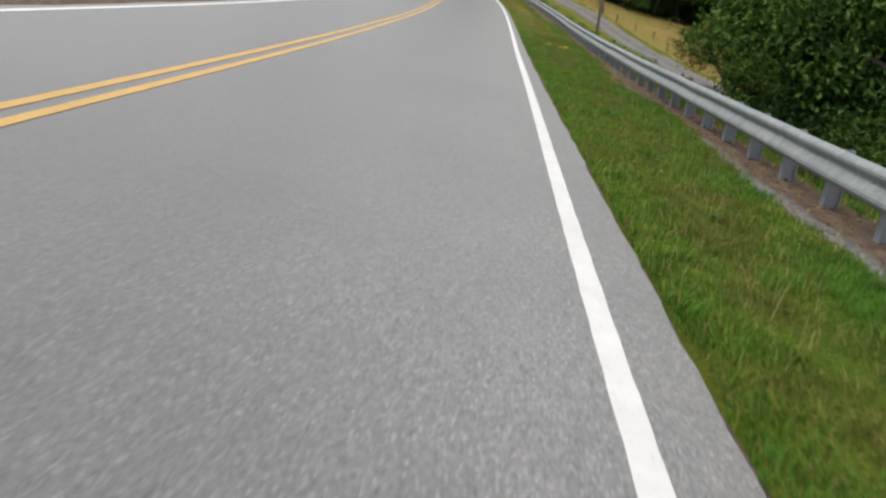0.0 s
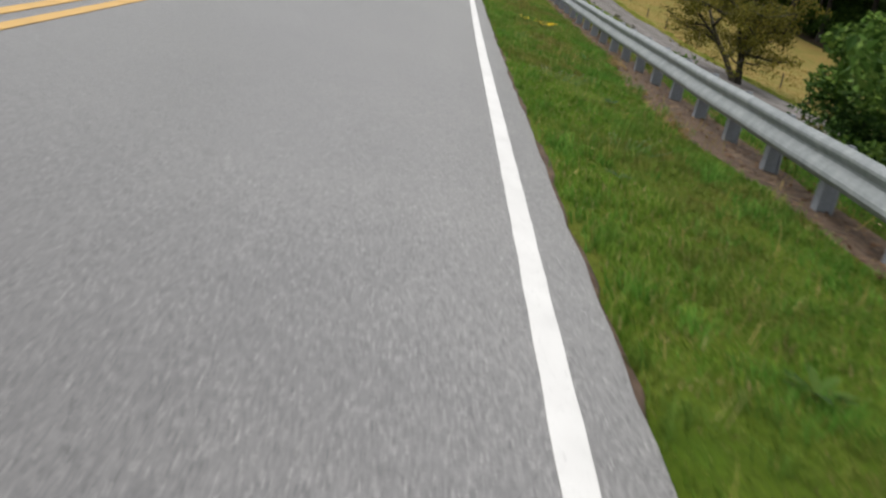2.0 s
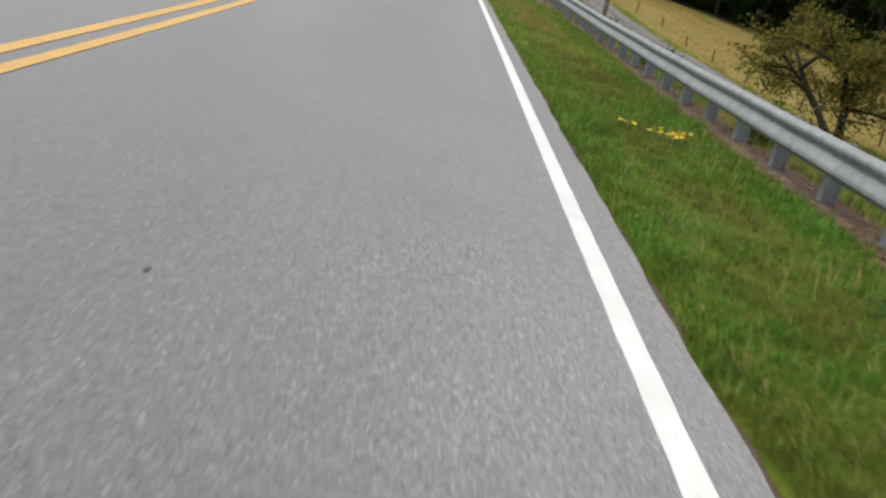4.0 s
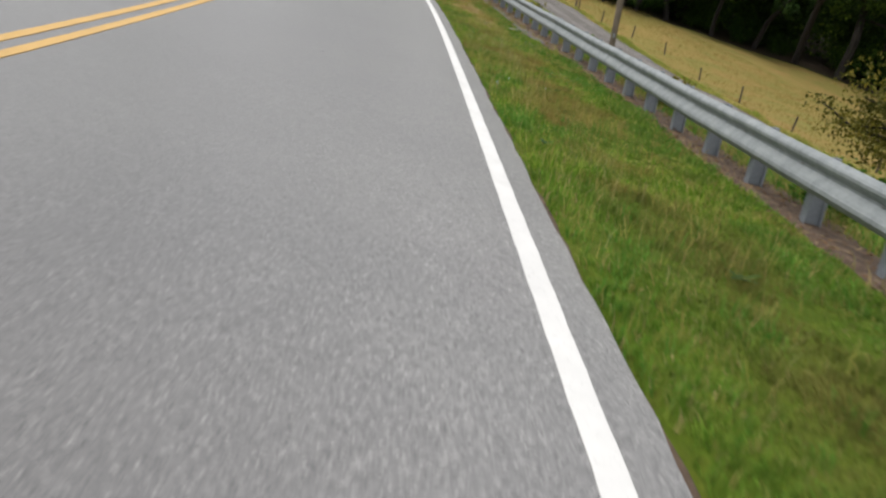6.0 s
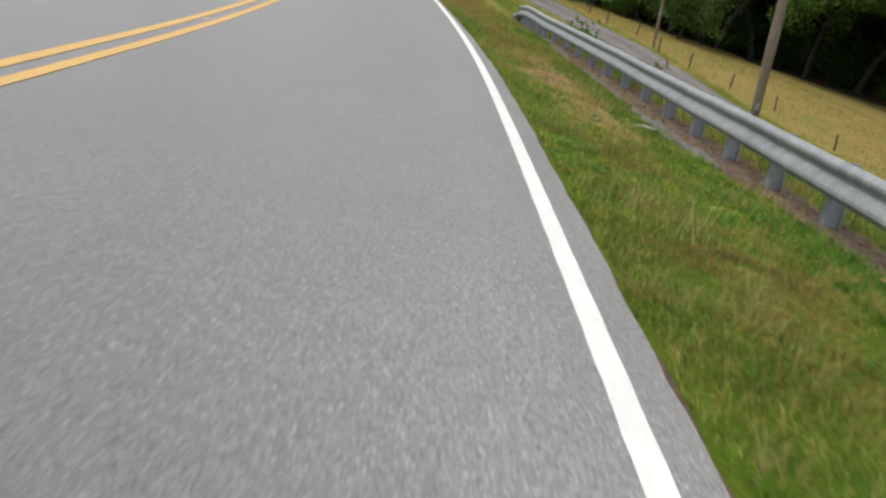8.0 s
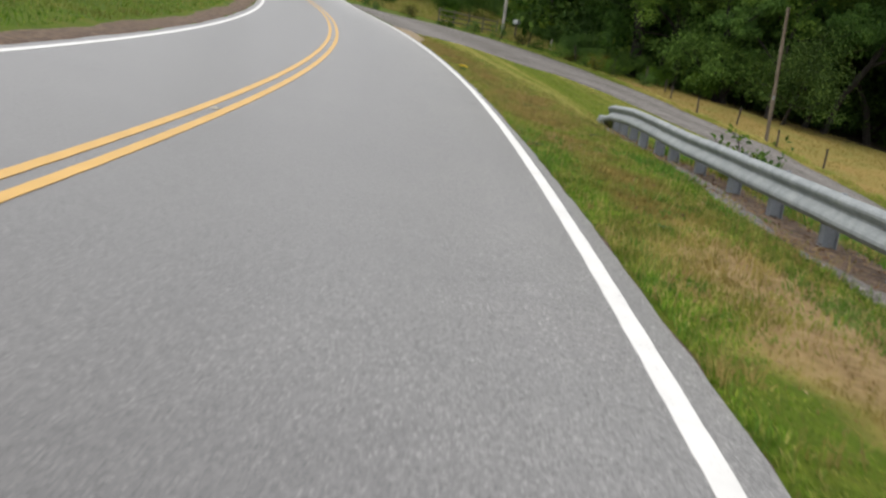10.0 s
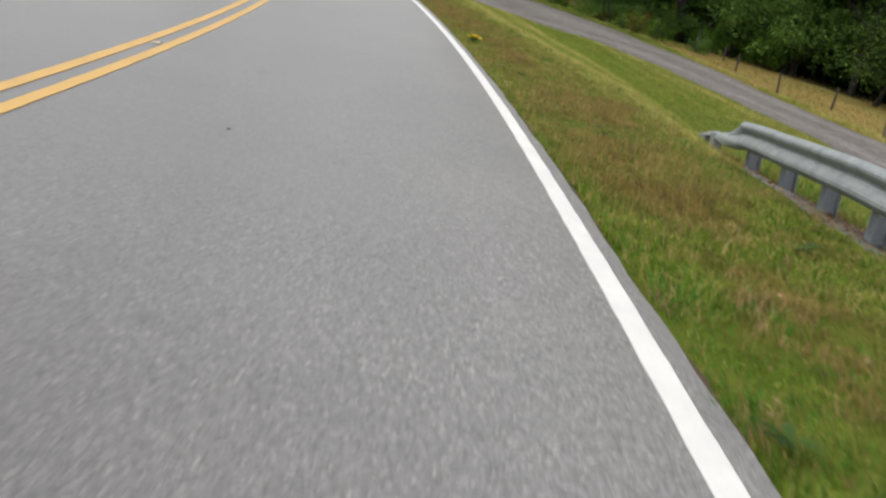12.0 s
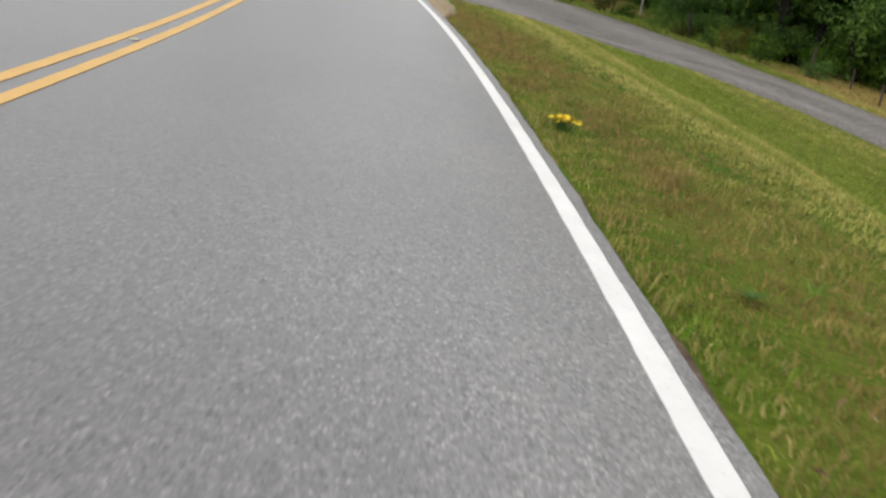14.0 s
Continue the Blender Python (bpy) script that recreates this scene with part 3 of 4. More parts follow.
    o2 = out[None] * np.cos(tw)[:, None] + up[None] * np.sin(tw)[:, None]
    u2 = -out[None] * np.sin(tw)[:, None] + up[None] * np.cos(tw)[:, None]
    front = spot(ss[:, None], rr[:, None] + o2 / GAP, mid[:, None] + u2)
    back = spot(ss[:, None], rr[:, None] + (o2 + 0.005) / GAP, mid[:, None] + u2 - 0.005)
    ring = np.concatenate([front, back[:, ::-1], front[:, :1]], 1)
    ob = new("end_beam", np_mesh("end_beam", ring.reshape(-1, 3), grid_faces(len(ss), ring.shape[1]), RAIL_ZINC))
    ob.parent = rail
    ob["label"] = "twisted end beam buried in the grass"
    for ds, hh in ((0.72, 0.36), (1.3, 0.26), (1.75, 0.22), (2.45, 0.18), (3.1, 0.12)):
        bm = bmesh.new()
        box(bm, (0.13, 0.15, hh + 0.3), pose(0, 0, hh / 2 - 0.15), 0.006)
        ob = part("short_post", bm, POST_ZINC, rail)
        r = float(rail_off(s_end + ds))
        ob.matrix_basis = stand(s_end + ds, r - 0.21, float(lay(np.array(s_end + ds), np.array(r))) - 0.03)
    return rail


build_guardrail()


# ---------------------------------------------------------------- poles, fence, letterbox
def tapered(bm, pts, radii, seg=10):
    """A tube through pts with those radii, closed at both ends."""
    rings = []
    for i, (p, r) in enumerate(zip(pts, radii)):
        a, b = Vector(pts[max(i - 1, 0)]), Vector(pts[min(i + 1, len(pts) - 1)])
        q = (b - a).to_track_quat("Z", "Y").to_matrix()
        rings.append([bm.verts.new(Vector(p) + q @ Vector((r * math.cos(2 * math.pi * k / seg), r * math.sin(2 * math.pi * k / seg), 0))) for k in range(seg)])
    for x, y in zip(rings, rings[1:]):
        for k in range(seg):
            bm.faces.new((x[k], x[(k + 1) % seg], y[(k + 1) % seg], y[k]))
    bm.faces.new(rings[0][::-1])
    bm.faces.new(rings[-1])


def utility_pole(s, r, height, thick, lean, label, mat=POLE_WOOD):
    base = spot(s, r, float(lay(np.array(s), np.array(r))))
    ob = tagged(new("utility_pole"), label, "utility pole")
    ob.matrix_basis = Matrix.Translation([float(q) for q in base]) @ pose(0, 0, 0, lean[0], lean[1], 0)
    bm = bmesh.new()
    tapered(bm, [(0, 0, -0.5), (0.01, 0, height * 0.3), (0, 0.01, height * 0.7), (0, 0, height)], [thick, thick * 0.95, thick * 0.85, thick * 0.75], 14)
    part("pole", bm, mat, ob)
    bm = bmesh.new()
    box(bm, (0.07, 0.012, 0.16), pose(-thick * 0.2, -thick * 0.98, 1.7), 0.003)
    part("tag", bm, RAIL_ZINC, ob, "small pale metal tag")
    return ob


utility_pole(47.0, 5.64, 10.5, 0.125, (0, -1.9), "weathered brown wooden utility pole beyond the guardrail")
utility_pole(63.6, 10.9, 5.1, 0.085, (0, -2), "slim grey wooden pole beside the hay field fence")
utility_pole(88.3, 9.9, 10.0, 0.14, (0, 0), "pale grey utility pole beside the letterbox", PALE_POLE)


def fence_post(x, y, z, h, lean):
    ob = tagged(new("fence_post"), "thin weathered fence post at the hay field's edge", "fence post", "hay field fence")
    ob.matrix_basis = pose(x, y, z, *lean)
    bm = bmesh.new()
    tapered(bm, [(0, 0, -0.3), (0.005, 0, h * 0.5), (0, 0, h * 0.97), (0, 0, h)], [0.042, 0.04, 0.036, 0.026], 8)
    part("stake", bm, POST_WOOD, ob)
    return ob


rng = random.Random(11)
for s_, r_ in ((30.5, 14.4), (34.3, 13.8), (37.9, 12.7), (40.6, 12.9), (43.8, 12.0), (46.9, 11.5), (50.1, 11.6), (53.6, 12.0), (57.6, 12.6), (59.2, 11.8), (60.9, 11.05), (62.4, 10.5), (66.5, 11.6), (67.4, 10.55), (70.3, 11.05), (72.6, 12.1)):
    q_ = spot(s_, r_, float(lay(np.array(s_), np.array(r_))))
    fence_post(float(q_[0]), float(q_[1]), float(q_[2]), rng.uniform(0.6, 0.78), (rng.uniform(-5, 5), rng.uniform(-4, 5), 0))


# ---------------------------------------------------------------- trees and bushes
def leaf_cloud(rnd, centres, radii, count, size, flat=0.6):
    """Many small folded leaves round the given clump centres; each leaf is two triangles."""
    pick = rnd.integers(0, len(centres), count)
    d = rnd.normal(size=(count, 3))
    d /= np.linalg.norm(d, axis=1)[:, None]
    d *= (rnd.random(count) ** 0.45)[:, None]
    c = centres[pick] + d * radii[pick][:, None] * np.array([1, 1, flat])
    a = rnd.normal(size=(count, 3))
    a[:, 2] -= 0.5
    a /= np.linalg.norm(a, axis=1)[:, None]
    b = np.cross(a, rnd.normal(size=(count, 3)))
    b /= np.linalg.norm(b, axis=1)[:, None]
    sz = size * (0.6 + 0.8 * rnd.random(count))[:, None]
    up = np.cross(a, b) * sz * 0.18
    v = np.stack([c - a * sz * 0.5, c + b * sz * 0.3 + up, c + a * sz * 0.6, c - b * sz * 0.3 + up], 1).reshape(-1, 3)
    i = np.arange(count)[:, None] * 4
    f = np.concatenate([i + np.array([[0, 1, 2]]), i + np.array([[0, 2, 3]])], 0)
    return v, f


def limbs(rnd, bm, base, way, length, radius, depth, tips, spread=0.75):
    pts, radii = [base], [radius]
    p, d = np.array(base, float), np.array(way, float)
    for i in range(4):
        d = d + rnd.normal(size=3) * 0.16
        d /= np.linalg.norm(d)
        p = p + d * length / 4
        pts.append(tuple(p))
        radii.append(radius * (1 - 0.14 * (i + 1)))
        if depth and i >= 1:
            for _ in range(2 if depth > 1 else 1):
                q = d + rnd.normal(size=3) * spread
                q[2] = abs(q[2]) * 0.6 + 0.05
                q /= np.linalg.norm(q)
                limbs(rnd, bm, tuple(p), q, length * (0.42 + 0.2 * rnd.random()), radius * 0.5, depth - 1, tips, spread)
    tapered(bm, pts, radii, 7 if depth > 1 else 5)
    tips.append(pts[-1])
    tips.append(pts[-2])


def tree(name, seed, height, trunk_r, leaf_n, leaf_size, mat, label, clump=0.75, low=0.25, spread=0.75, stems=1, category="tree"):
    rnd = np.random.default_rng(seed)
    ob = tagged(new(name), label, category)
    bm = bmesh.new()
    tips = []
    for k in range(stems):
        lean = rnd.normal(size=2) * (0.08 if stems == 1 else 0.4)
        limbs(rnd, bm, (0.1 * k, 0, -0.3), (lean[0], lean[1], 1.0), height * 0.72 / (1 if stems == 1 else 1.25), trunk_r, 2, tips, spread)
    part("trunk", bm, BARK, ob)
    c = np.array(tips)
    c = c[c[:, 2] > height * low]
    c = np.concatenate([c, c + rnd.normal(size=c.shape) * clump * 0.7])
    v, f = leaf_cloud(rnd, c, np.full(len(c), clump) * (0.6 + 0.7 * rnd.random(len(c))), leaf_n, leaf_size)
    crown = new("crown", np_mesh("crown", v, f, mat))
    crown.parent = ob
    return ob


def bush(name, seed, w, h, leaf_n, leaf_size, mat, label, stems=5):
    rnd = np.random.default_rng(seed)
    ob = tagged(new(name), label, "bush")
    tips = []
    for k in range(stems):
        bm = bmesh.new()
        a = rnd.random() * 6.28
        limbs(rnd, bm, (0.15 * math.cos(a), 0.15 * math.sin(a), -0.2), (math.cos(a) * 0.5, math.sin(a) * 0.5, 1.0), h * 0.75, 0.012 + 0.008 * h, 1, tips)
        part("stem", bm, BARK, ob)
    n = 26
    c = np.stack([rnd.normal(size=n) * w * 0.3, rnd.normal(size=n) * w * 0.3, h * (0.08 + 0.8 * rnd.random(n))], 1)
    c = np.concatenate([c, np.array(tips)])
    v, f = leaf_cloud(rnd, c, np.full(len(c), 0.32 * w) * (0.5 + 0.6 * rnd.random(len(c))), leaf_n, leaf_size, 0.7)
    v[:, 2] = np.maximum(v[:, 2], 0.02)
    crown = new("foliage", np_mesh("foliage", v, f, mat))
    crown.parent = ob
    return ob


def plant_at(ob, s, r, turn=0.0, size=1.0, sink=0.0):
    p = spot(s, r, float(lay(np.array(s), np.array(r))) - sink)
    ob.matrix_basis = Matrix.Translation([float(q) for q in p]) @ Matrix.Rotation(turn, 4, "Z") @ Matrix.Scale(size, 4)
    return ob


def placed(ob, s, r, turn, size):
    p = spot(s, r, float(lay(np.array(s), np.array(r))))
    return copy_thing(ob, Matrix.Translation([float(q) for q in p]) @ Matrix.Rotation(turn, 4, "Z") @ Matrix.Scale(size / ob.scale[0], 4))


# the small spreading tree between rail and lane
plant_at(tree("small_tree", 21, 5.7, 0.16, 15500, 0.10, LEAF_OLIVE, "small olive-leaved tree with a forked trunk below the rail", 0.55, 0.2, 1.12, 3), 38.2, 10.1)
# dense leafy trees and bushes beyond the rail at the start
plant_at(tree("roadside_tree", 31, 7.2, 0.16, 46000, 0.125, LEAF_LIT_CROWN, "dense green broadleaf tree just beyond the guardrail", 0.95, 0.12), 17.0, 7.2)
plant_at(tree("roadside_tree", 32, 6.6, 0.15, 42000, 0.125, LEAF_LIT_CROWN, "dense green broadleaf tree just beyond the guardrail", 0.9, 0.1), 13.5, 6.2, 1.0)
plant_at(bush("roadside_bush", 33, 3.0, 2.9, 13000, 0.12, LEAF_SHADED_THICKET, "dark green leafy bush behind the guardrail posts"), 15.2, 5.3)
plant_at(bush("roadside_bush", 34, 3.0, 2.9, 13000, 0.12, LEAF_SHADED_THICKET, "dark green leafy bush behind the guardrail posts"), 11.5, 5.0, 0.7)
plant_at(bush("roadside_bush", 35, 2.8, 2.3, 13000, 0.12, LEAF_SHADED_THICKET, "dark green leafy bush behind the guardrail posts"), 8.8, 5.0, 2.0)
plant_at(bush("roadside_bush", 37, 2.0, 2.6, 15000, 0.09, LEAF, "dark green leafy bush behind the guardrail posts"), 21.2, 5.8, 1.4)
for k_, (s_, r_, w_, h_) in enumerate(((17.6, 5.7, 3.0, 3.1), (13.3, 5.4, 3.0, 3.0), (17.2, 8.4, 4.0, 5.2), (15.3, 8.0, 4.4, 5.6), (11.6, 7.6, 4.4, 5.6), (19.3, 8.4, 3.0, 5.6), (8.6, 7.2, 4.2, 5.4), (18.2, 6.5, 2.8, 4.2), (20.2, 7.2, 2.6, 5.0))):
    # tall bushes get the lit leaf colour, low ones the shaded
    plant_at(bush("roadside_bush", 300 + k_, w_, h_, 24000, 0.11, LEAF_LIT_CROWN if h_ > 4 else LEAF_SHADED_THICKET, "tall dense green thicket bush beyond the guardrail" if h_ > 4 else "dark green leafy bush behind the guardrail posts", 6), s_, r_, 0.8 * k_)
plant_at(tree("roadside_tree", 36, 6.4, 0.15, 36000, 0.125, LEAF_LIT_CROWN, "dense green broadleaf tree just beyond the guardrail", 0.9, 0.1), 18.0, 9.2, 2.0)

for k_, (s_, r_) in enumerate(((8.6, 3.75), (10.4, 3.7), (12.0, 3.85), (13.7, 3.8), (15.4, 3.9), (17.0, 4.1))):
    plant_at(bush("roadside_bush", 340 + k_, 1.7, 1.35, 7000, 0.10, LEAF_SHADED_THICKET, "low dark leafy bush close behind the guardrail", 4), s_, r_, 1.1 * k_)

# the woods behind hay field and lane
EDGE_LEN = np.concatenate([[0], np.cumsum(np.hypot(*np.diff(EDGE, axis=0).T))])


def edge_at(d, back):
    p = np.array([np.interp(d, EDGE_LEN, EDGE[:, k]) for k in (0, 1)])
    q = np.array([np.interp(d + 1.0, EDGE_LEN, EDGE[:, k]) for k in (0, 1)]) - np.array([np.interp(d - 1.0, EDGE_LEN, EDGE[:, k]) for k in (0, 1)])
    q /= np.linalg.norm(q)
    return p + back * np.array([q[1], -q[0]])


kinds = [tree("forest_tree", 41 + k, 12.0, 0.24, 24000, 0.17, LEAF_LIT_EDGE, "tall dark green broadleaf tree at the edge of the woods", 1.0, 0.06) for k in range(3)]
deep = [tree("forest_tree", 45 + k, 12.0, 0.24, 12000, 0.21, LEAF_SHADED_DEEP, "tall dark green broadleaf tree deeper in the woods", 1.05, 0.2) for k in range(3)]
canopy = [tree("forest_tree", 245 + k, 12.0, 0.22, 20000, 0.18, LEAF, "tall leafy tree with bare lower trunk beside the field", 1.05, 0.3) for k in range(2)]
shrubs = [bush("forest_shrub", 51 + k, 3.6, 3.0, 7000, 0.15, (LEAF_LIT_WOODS, LEAF_BRIGHT)[k], "leafy shrub at the foot of the woods") for k in range(2)]
# the shade under the trees is also put into this foliage's colour
undergrowth = [bush("forest_shrub", 55 + k, 3.6, 3.0, 4600, 0.16, LEAF_SHADED_THICKET, "dark shrub in the shade of the woods") for k in range(2)]
for ob in kinds + deep + canopy + shrubs + undergrowth:
    ob["group"] = "woods"
rng = random.Random(8)


def scatter(stock, back, jitter, gap, sizes, until, begin=0.0):
    d = begin + rng.uniform(0, 1)
    while d < until:
        sp, rp_ = edge_at(d, back + rng.uniform(-jitter, jitter))
        j = rng.randrange(len(stock))
        size, turn = rng.uniform(*sizes), rng.uniform(0, 6.28)
        if stock[j] in first:
            placed(stock[j], float(sp), float(rp_), turn, size)
        else:
            first.add(stock[j])
            plant_at(stock[j], float(sp), float(rp_), turn, size)
        d += rng.uniform(*gap)


first = set()
END = float(EDGE_LEN[-1])
LANE_END = float(EDGE_LEN[6])
NEAR_END = LANE_END + 3.0
scatter(kinds, 1.8, 0.9, (2.2, 3.3), (0.6, 1.15), NEAR_END)
scatter(kinds, 5.2, 1.2, (3.2, 4.8), (0.9, 1.35), NEAR_END)
scatter(canopy, 1.2, 0.6, (1.7, 2.5), (0.8, 1.2), NEAR_END + 9.0, NEAR_END)
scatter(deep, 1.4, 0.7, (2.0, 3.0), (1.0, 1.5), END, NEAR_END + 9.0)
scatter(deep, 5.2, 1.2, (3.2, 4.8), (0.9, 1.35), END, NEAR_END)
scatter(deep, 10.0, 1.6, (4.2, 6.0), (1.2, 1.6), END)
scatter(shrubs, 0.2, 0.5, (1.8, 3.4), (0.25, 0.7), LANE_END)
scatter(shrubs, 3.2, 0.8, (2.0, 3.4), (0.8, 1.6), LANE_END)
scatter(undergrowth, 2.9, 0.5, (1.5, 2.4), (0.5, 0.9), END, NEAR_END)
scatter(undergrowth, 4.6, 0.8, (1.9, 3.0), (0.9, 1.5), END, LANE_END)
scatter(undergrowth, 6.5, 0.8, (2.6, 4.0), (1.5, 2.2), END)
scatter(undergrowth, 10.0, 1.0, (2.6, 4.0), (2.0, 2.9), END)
# enlarged shrubs added far back to close bright sky gaps between trunks
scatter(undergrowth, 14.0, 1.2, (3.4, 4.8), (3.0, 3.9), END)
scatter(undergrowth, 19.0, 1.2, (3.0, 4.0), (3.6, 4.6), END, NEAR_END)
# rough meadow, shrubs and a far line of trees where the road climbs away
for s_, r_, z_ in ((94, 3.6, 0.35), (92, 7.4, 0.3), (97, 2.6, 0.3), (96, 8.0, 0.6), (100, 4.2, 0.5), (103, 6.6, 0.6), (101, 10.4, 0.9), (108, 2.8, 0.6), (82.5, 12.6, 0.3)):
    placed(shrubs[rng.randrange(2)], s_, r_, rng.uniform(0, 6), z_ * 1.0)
for s_, r_, z_ in ((108, 7.5, 0.45), (112, 6.6, 0.4), (128, 2.5, 0.5), (131, 6.0, 0.7), (134, -9.0, 0.7), (136, -2.0, 0.65), (137, 10.0, 0.8), (138, -14.0, 0.75), (139, 14.0, 0.8), (141, 2.0, 0.8), (141, -7.0, 0.7), (142, 7.0, 0.9), (143, -19.0, 0.8), (144, -12.0, 0.8)):
    placed(deep[rng.randrange(3)], s_, r_, rng.uniform(0, 6), z_)
plant_at(tree("large_tree", 61, 15.0, 0.42, 16000, 0.34, LEAF, "large old tree with a thick dark trunk beside the lane", 1.5, 0.16), 77.2, 13.0, 2.4)


plant_at(tree("understorey_tree", 63, 6.2, 0.12, 18000, 0.12, LEAF_LIT_EDGE, "spreading light green young tree before the dark woods", 1.0, 0.2, 1.0, 3), 73.0, 15.0, 0.6)
plant_at(tree("understorey_tree", 64, 4.6, 0.10, 10000, 0.11, LEAF_SHADED_DEEP, "low tree overhanging the field's edge, leaves coloured as in shade", 0.85, 0.2, 1.1, 2), 69.6, 15.6, 2.1)


# ---------------------------------------------------------------- grass
def blades(name, seed, s_rng, r_fn, per_m2, height, width, mat, label, clumpy=0.5, cover=None, tone=None):
    rnd = np.random.default_rng(seed)
    span = s_rng[1] - s_rng[0]
    probe = np.linspace(*s_rng, 50)
    lo, hi = r_fn(probe)
    n = int(span * float(np.mean(hi - lo)) * per_m2)
    s = rnd.uniform(*s_rng, n)
    lo, hi = r_fn(s)
    r = lo + (hi - lo) * rnd.random(n)
    nz = 0.7 * value_noise(s, r, 0.16, seed) + 0.6 * value_noise(s, r, 0.5, seed + 1) + 0.35 * value_noise(s, r, 1.7, seed + 2)
    if cover is not None:
        keep = rnd.random(n) < cover(s, r)
        s, r, nz = s[keep], r[keep], nz[keep]
        n = len(s)
    h = height * (0.55 + 0.6 * rnd.random(n)) * np.clip(1 + clumpy * nz, 0.35, 2.2)
    base = spot(s, r, lay(s, r) - 0.01)
    a = rnd.uniform(0, 6.283, n)
    side = np.stack([np.cos(a), np.sin(a), np.zeros(n)], 1) * (width * (0.7 + 0.6 * rnd.random(n)))[:, None] * 0.5
    bend = rnd.normal(size=(n, 2)) * 0.36 + 0.35 * np.stack([value_noise(s, r, 0.22, seed + 3), value_noise(s, r, 0.22, seed + 4)], 1)
    lean = np.stack([bend[:, 0] * h, bend[:, 1] * h, np.zeros(n)], 1)
    mid = base + lean * 0.35 + np.stack([0 * h, 0 * h, h * 0.55], 1)
    tip = base + lean + np.stack([0 * h, 0 * h, h * (1 - 0.3 * np.clip(np.abs(bend).sum(1), 0, 1.5))], 1)
    v = np.stack([base - side, base + side, mid + side * 0.75, mid - side * 0.75, tip], 1).reshape(-1, 3)
    i = np.arange(n)[:, None] * 5
    f = np.concatenate([i + np.array([[0, 1, 2]]), i + np.array([[0, 2, 3]]), i + np.array([[3, 2, 4]])], 0)
    sere = np.clip((tone or sere_patches)(s, r) + rnd.normal(size=n) * 0.06, 0, 1)
    return tagged(new(name, np_mesh(name, v, f, mat, np.repeat(sere, 5))), label, "grass", kind="stuff")


def sere_patches(s, r):
    """Where the sward has dried out: loose patches."""
    return np.clip(0.2 + 0.5 * value_noise(s, r, 0.45, 201) + 0.45 * value_noise(s, r, 1.5, 202), 0, 1)


def sere_band(s, r):
    """The mown verge is driest along its middle, greener beside the asphalt and the soil."""
    mid = np.interp(s, [0, 12, 30, 40, 48, 58, 70], [1.0, 1.1, 1.0, 1.1, 0.85, 0.85, 0.7])
    wide = np.interp(s, [0, 30, 48, 60], [0.38, 0.42, 0.5, 0.5])
    return np.clip(np.interp(s, [0, 26, 40, 48], [0.6, 0.62, 0.75, 1.0]) * np.exp(-((r - mid) / wide) ** 2) + np.interp(s, [44, 52], [0.6, 0.7]) * value_noise(s, r, 0.4, 203) + np.interp(s, [44, 52], [0.4, 0.55]) * value_noise(s, r, 1.4, 204) - 0.06, 0, 1)


def swaths(s, r):
    """Pale and dark swaths that the mower left along the slope."""
    q = r + 0.25 * wobble(s, 0.22) + 0.06 * value_noise(s, r, 0.5, 206)
    pale = 0.75 * np.exp(-((q - 2.2) / 0.36) ** 2) + 0.6 * np.exp(-((q - 3.4) / 0.3) ** 2) + 0.22 * np.exp(-((q - 1.4) / 0.4) ** 2)
    edge = np.interp(s, GS, g_left)
    return np.clip(pale + 0.45 * np.exp(-((r - edge + 0.45) / 0.35) ** 2) + 0.15 * np.cos(10.5 * q) - 0.4 * np.exp(-((q - 5.0) / 0.8) ** 2) + 0.16 * value_noise(s, r, 0.9, 207) + 0.24, 0, 1)


def not_bare(s, r):
    return np.clip(1.1 - 1.5 * np.exp(-((s - 43.2) / 3.1) ** 2 - ((r - 1.15) / 0.55) ** 2) * np.clip(0.95 + 0.9 * value_noise(s, r, 0.45, 51), 0, 1), 0.06, 1)


def off_dirt(s, r):
    return np.where((s > 66.2) & (s < 73.2) & (r < dirt_edge(s)), 0.03, 1.0) * np.where(r > np.interp(s, GS, g_left) - 0.1, 0.0, 1.0)


def patchy(s, r):
    return np.clip(0.55 + 0.9 * value_noise(s, r, 0.6, 77), 0, 1)


blades("verge_grass", 1, (3.0, 30.0), lambda s: (tarmac_edge(s) + 0.035 + bare_edge(s) + 0.04 * wobble(s, 3.3, 1.0), soil_edge(s)), 2900, 0.075, 0.009, GREEN, "short mown green verge grass", 0.8, tone=sere_band)
blades("verge_grass", 9, (30.0, 52.0), lambda s: (tarmac_edge(s) + 0.035 + 0.04 * wobble(s, 3.3, 1.0), soil_edge(s)), 2500, 0.07, 0.009, TURF, "short mown verge grass, green with brown patches", 0.8, not_bare, tone=sere_band)
blades("verge_grass", 2, (3.0, 57.0), lambda s: (tarmac_edge(s) + 0.03, rail_off(s) - 0.2), 170, 0.19, 0.006, DRYTURF, "taller dry seed stalks in the verge", 0.9, lambda s, r: patchy(s, r) * np.interp(s, [24, 32], [0.4, 1.0]))
blades("lush_grass", 3, (3.0, 50.0), lambda s: (soil_edge(s) - 0.55, soil_edge(s)), 2100, 0.10, 0.009, LUSH, "lush bright green grass beside the bare soil", 0.8, lambda s, r: np.clip(0.75 + 0.8 * value_noise(s, r, 1.2, 31), 0, 1))
